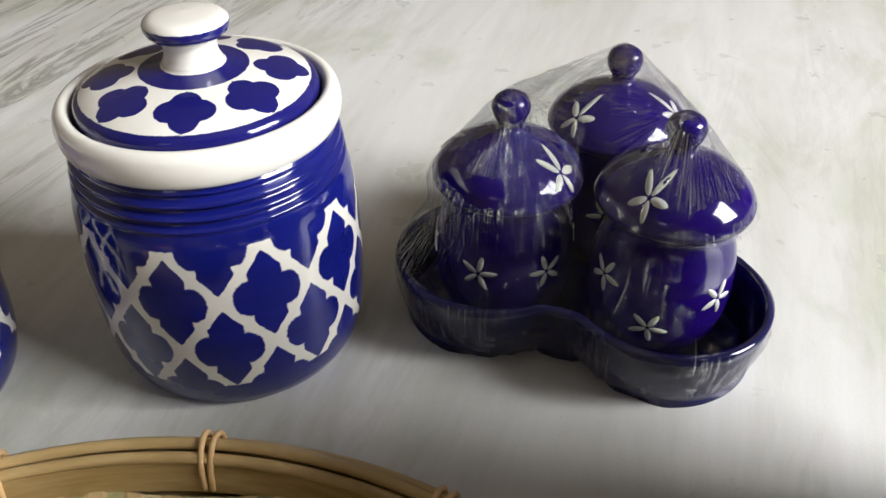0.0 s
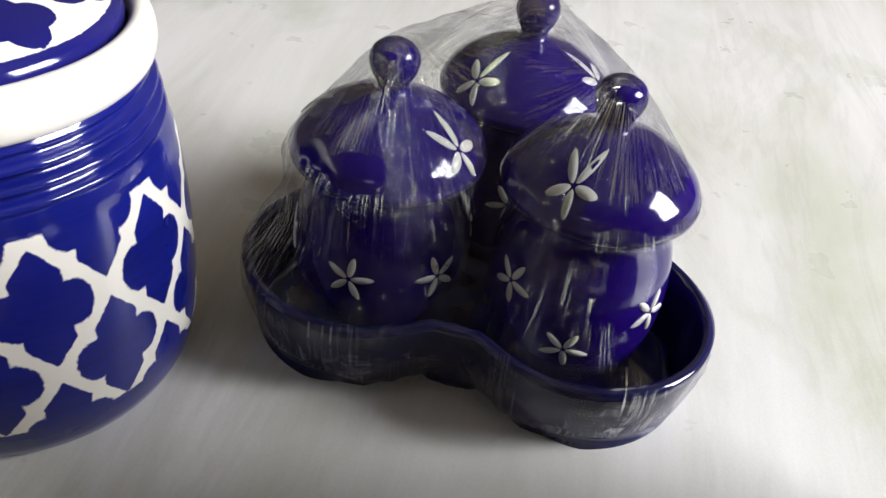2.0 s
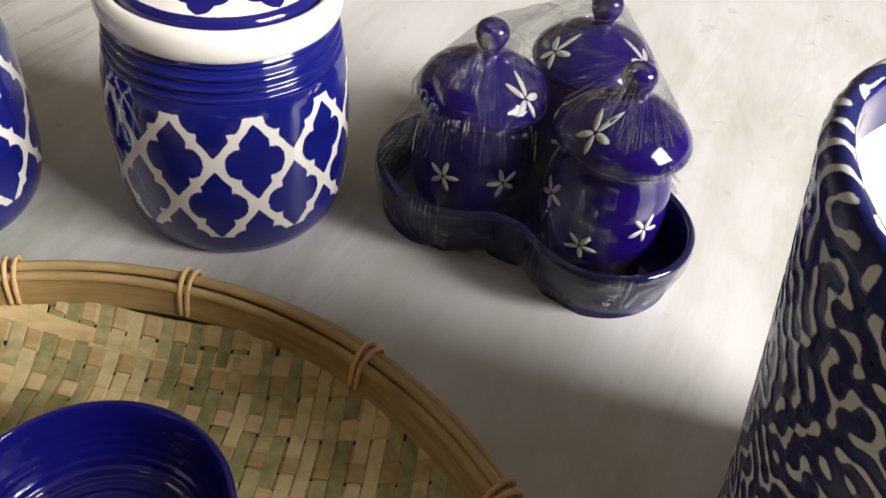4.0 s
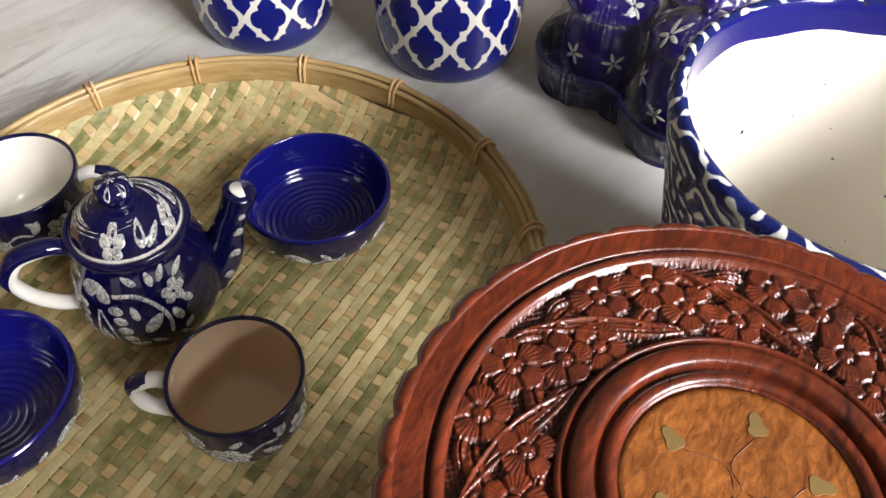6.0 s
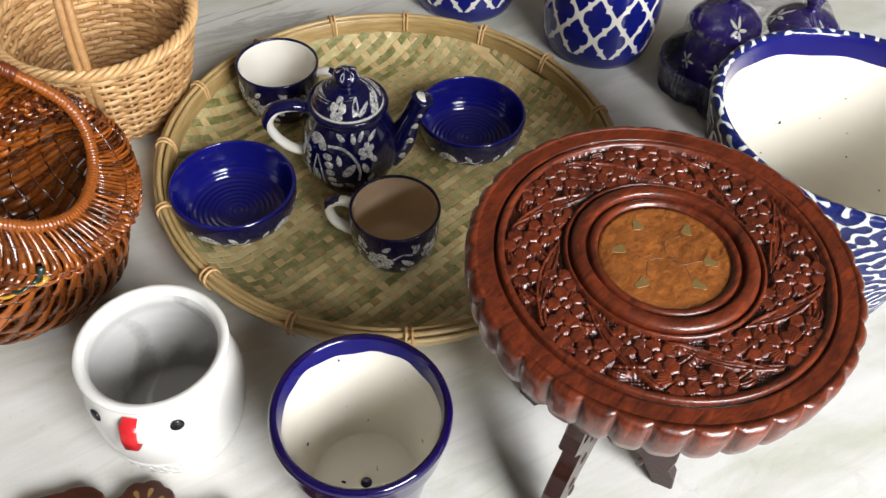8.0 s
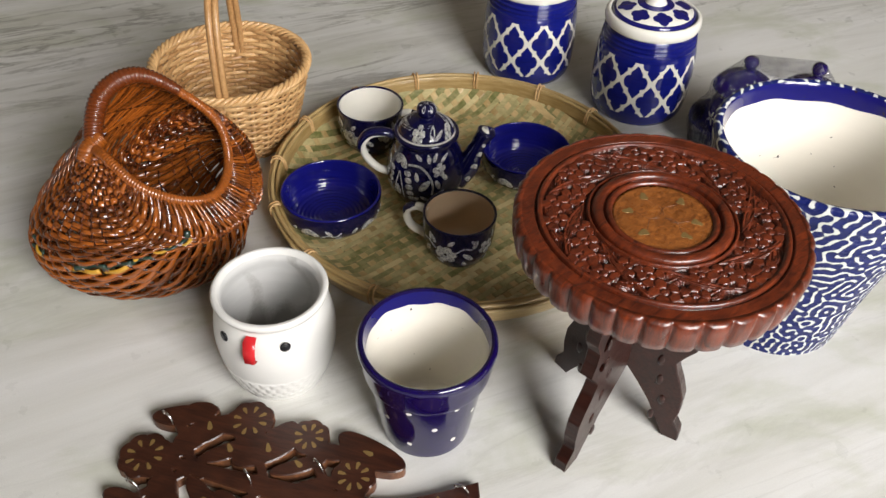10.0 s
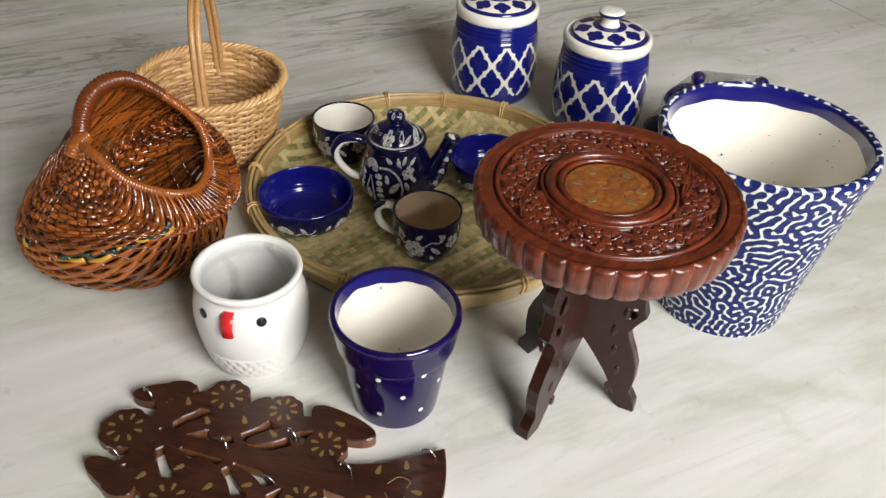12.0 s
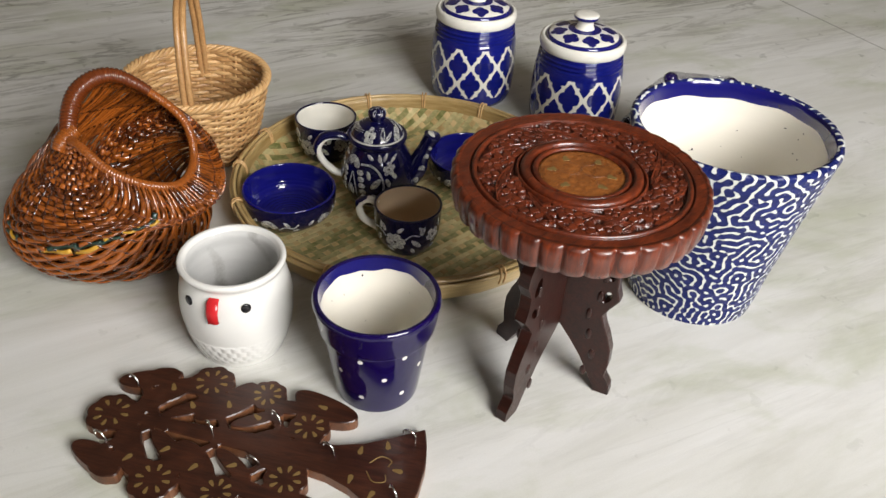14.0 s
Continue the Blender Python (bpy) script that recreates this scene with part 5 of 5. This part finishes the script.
def shrink_film():
    """A tent of clear film from the knobs over the lids to the tray's rim, torn open before one jar."""
    bm = bmesh.new()
    for (x, y) in SPICE:
        for r, z, n in ((0.0030, 0.1142, 8), (0.0086, 0.1080, 12), (0.0342, 0.0760, 26)):
            for k in range(n):
                a = 2 * np.pi * k / n
                bm.verts.new((x + r * math.cos(a), y + r * math.sin(a), z))
    az = np.linspace(0, 2 * np.pi, 110, endpoint=False)
    for g, z in ((0.0030, 0.0315), (0.0034, 0.0250), (-0.002, 0.004)):
        r = trefoil(az, g)
        for a, q in zip(az, r):
            bm.verts.new((SP_C[0] + q * math.cos(a), SP_C[1] + q * math.sin(a), z))
    bmesh.ops.convex_hull(bm, input=bm.verts)
    bmesh.ops.delete(bm, geom=[v for v in bm.verts if not v.link_faces], context="VERTS")
    bmesh.ops.triangulate(bm, faces=bm.faces)
    for _ in range(5):
        long = [e for e in bm.edges if e.calc_length() > 0.0042]
        bmesh.ops.subdivide_edges(bm, edges=long, cuts=1)
        bmesh.ops.triangulate(bm, faces=bm.faces)
    jx, jy = SPICE[1]
    for v in bm.verts:                     # cling: pulled in between the lids and the tray
        x, y, z = v.co
        out = Vector((x - SP_C[0], y - SP_C[1], 0))
        a = math.atan2(out.y, out.x)
        pull = math.exp(-((z - 0.054) / 0.014) ** 2) * 0.006
        waist = max(0.0, out.length - float(trefoil(np.array([a]), 0.0028)[0]))
        if z < 0.07:
            v.co -= out.normalized() * (pull + waist * min(1.0, (0.075 - z) / 0.035))
        near = min(SPICE, key=lambda q: math.hypot(x - q[0], y - q[1]))
        b = math.atan2(y - near[1], x - near[0])
        away = math.hypot(x - near[0], y - near[1])
        crease = noise.noise(Vector((a * 14, z * 30, 0.0))) + 0.9 * noise.noise(Vector((b * 9, away * 25, 3.0))) * min(1.0, away / 0.02) * seam(x, y)
        v.co += (out.normalized() + Vector((0, 0, 0.7 if z > 0.07 else 0.0))) * 0.0009 * crease
    for _ in range(2):
        bmesh.ops.smooth_vert(bm, verts=bm.verts, factor=0.5, use_axis_x=True, use_axis_y=True, use_axis_z=True)
    drop = []
    for f in bm.faces:
        c = f.calc_center_median()
        a = math.degrees(math.atan2(c.y - jy, c.x - jx))
        edge = 5 * math.sin(c.z * 700) + 6 * noise.noise(c * 160)
        open_w = -114 + (0.068 - c.z) * 1100
        if (0.024 + 0.004 * noise.noise(c * 200) < c.z < 0.0725 and open_w + edge < a < 28 + edge) or c.z < 0.006:
            drop.append(f)
    bmesh.ops.delete(bm, geom=drop, context="FACES")
    fan, calm = [], []
    for v in bm.verts:
        near = min(SPICE, key=lambda q: math.hypot(v.co.x - q[0], v.co.y - q[1]))
        dx, dy = v.co.x - near[0], v.co.y - near[1]
        d = math.hypot(dx, dy) + 1e-6
        fan += [9 * dx / d, 9 * dy / d, d * 30 + v.co.z * 12]
        calm.append(seam(v.co.x, v.co.y))
    ob = part("shrink_film", bm, M_film)
    ob.data.attributes.new("fan", "FLOAT_VECTOR", "POINT").data.foreach_set("vector", fan)
    ob.data.attributes.new("calm", "FLOAT", "POINT").data.foreach_set("value", calm)
    return tagged(ob, "clear crinkled shrink film, torn open, over the spice jars", "plastic film")


shrink_film()


# ---------------------------------------------------------------- carved key board with hooks
def key_board(m):
    """a runs from the crown's end to the foot of the trunk, b across."""
    ob = thing("key_holder", m, "dark carved wooden tree-shaped key holder with steel hooks", "key holder")
    T = 0.0100
    blooms = [(0.0, 0.0, 0.0205), (0.063, 0.051, 0.0195), (0.063, -0.051, 0.0195), (0.113, 0.0500, 0.0165), (0.113, -0.050, 0.0165), (0.158, 0.0265, 0.0175), (0.158, -0.0265, 0.0175)]
    leaves = []
    for s in (1, -1):
        leaves += [(0.012, 0.0420 * s, 0.027, 0.0105, 0.40 * s), (0.034, 0.032 * s, 0.026, 0.0110, 0.80 * s), (0.026, 0.017 * s, 0.024, 0.0085, 0.9 * s), (0.088, 0.030 * s, 0.030, 0.0110, 0.75 * s), (0.060, 0.022 * s, 0.026, 0.0080, 0.7 * s),
                   (0.116, 0.024 * s, 0.024, 0.0070, 0.6 * s), (0.163, 0.0490 * s, 0.031, 0.0125, -0.26 * s), (0.136, 0.042 * s, 0.014, 0.0080, 0.1 * s), (0.090, 0.048 * s, 0.015, 0.0070, 0.9 * s), (0.136, 0.013 * s, 0.020, 0.0065, 0.45 * s), (0.020, 0.052 * s, 0.012, 0.006, 0.3 * s)]

    def inside(x, y):
        half = np.interp(x, [0.0, 0.05, 0.12, 0.165, 0.185, 0.205, 0.23, 0.252], [0.004, 0.0060, 0.0095, 0.0125, 0.0150, 0.0215, 0.036, 0.0500])
        d = np.minimum(half - np.abs(y), np.minimum(x + 0.005, 0.2580 - 4 * y ** 2 - x))
        for bx, by, r in blooms:
            t = np.arctan2(y - by, x - bx)
            d = np.maximum(d, r * (0.91 + 0.09 * np.abs(np.cos(4 * t))) - np.hypot(x - bx, y - by))
        for lx, ly, ln, w, tilt in leaves:
            c, s = math.cos(tilt), math.sin(tilt)
            u, v = c * (x - lx) + s * (y - ly), -s * (x - lx) + c * (y - ly)
            v = v - 3.0 * u ** 2 * (1 if ly > 0 else -1)
            d = np.maximum(d, (1 - np.hypot(u / ln, v / w)) * w * (1 + 0.20 * np.abs(np.sin(u * 330))) - 0.0004)
        for s in (1, -1):
            for x0, y0, x1, y1, w in ((0.10, 0.0, 0.063, 0.045, 0.0035), (0.15, 0.004, 0.113, 0.045, 0.0038), (0.04, 0.0, 0.010, 0.035, 0.004), (0.172, 0.006, 0.160, 0.020, 0.004), (0.150, 0.020, 0.150, 0.040, 0.0045), (0.063, 0.040, 0.036, 0.036, 0.004), (0.113, 0.044, 0.075, 0.034, 0.004)):
                px, py, dx, dy = x - x0, y - y0 * s, x1 - x0, (y1 - y0) * s
                k = np.clip((px * dx + py * dy) / (dx * dx + dy * dy), 0, 1)
                d = np.maximum(d, w - np.hypot(px - k * dx, py - k * dy))
        return d
    cut_sheet("board", inside, -0.03, 0.256, -0.082, 0.082, 0.0016, T, M_board, ob, "flat carved board", M_board_edge)
    drop = lambda X, Y: 0.0022 - np.hypot(X * (1.0 + 60 * np.clip(Y, 0, 1)), np.where(Y > 0, Y * 0.33, Y))

    def tear(x, y, turn, size=1.0):
        pc = cut_sheet("brass_inlay", drop, -0.003, 0.003, -0.003, 0.0078, 0.0006, 0.0003, M_brass, ob)
        pc.matrix_basis = pose(x, y, T - 0.0001, 0, 0, turn) @ Matrix.Diagonal((size, size, 1, 1))
    for bx, by, r in blooms:
        for k in range(8):
            a = 2 * np.pi * k / 8
            tear(bx + math.cos(a) * r * 0.62, by + math.sin(a) * r * 0.62, math.degrees(a) + 90, 0.72)
    for x, y, turn in ((0.036, 0.036, 30), (0.036, -0.036, 150), (0.088, 0.030, 30), (0.088, -0.032, 150), (0.060, 0.022, 40), (0.060, -0.022, 140), (0.205, 0.012, 0), (0.205, -0.012, 180), (0.225, 0.022, 20), (0.225, -0.022, 160), (0.240, 0.002, 90), (0.116, 0.024, 60), (0.116, -0.024, 120), (0.164, 0.048, 80), (0.164, -0.048, 100)):
        tear(x, y, turn, 0.95)
    for s in (1, -1):
        tube("carved_scroll", [(0.215, 0.004 * s, T + 0.0001), (0.222, 0.012 * s, T + 0.0001), (0.231, 0.010 * s, T + 0.0001), (0.230, 0.004 * s, T + 0.0001)], 0.0005, M_brass, ob, n=20, sides=5)
    for x, y, turn in ((0.244, 0.034, 20), (0.244, -0.024, -15), (0.186, 0.0046, 10), (0.135, 0.0225, 0), (0.135, -0.021, 20), (0.088, -0.001, -10), (0.012, -0.0285, 15), (0.007, 0.031, 5)):
        pts = [(0, 0, 0.0), (0, 0, 0.004), (0.0005, 0, 0.0075), (0.0040, 0, 0.0120), (0.0085, 0, 0.0118), (0.0110, 0, 0.0085), (0.0098, 0, 0.0058)]
        hook = tube("hook", pts, 0.00085, M_wire, ob, "bright steel cup hook", n=36, sides=8, up=(0, 1, 0))
        hook.matrix_basis = pose(x, y, T - 0.0003, 0, 0, turn + 150) @ Matrix.Diagonal((0.98, 0.98, 0.8, 1))
    return ob


key_board(pose(0.1335, -0.2741, 0, 0, 0, 36.3))
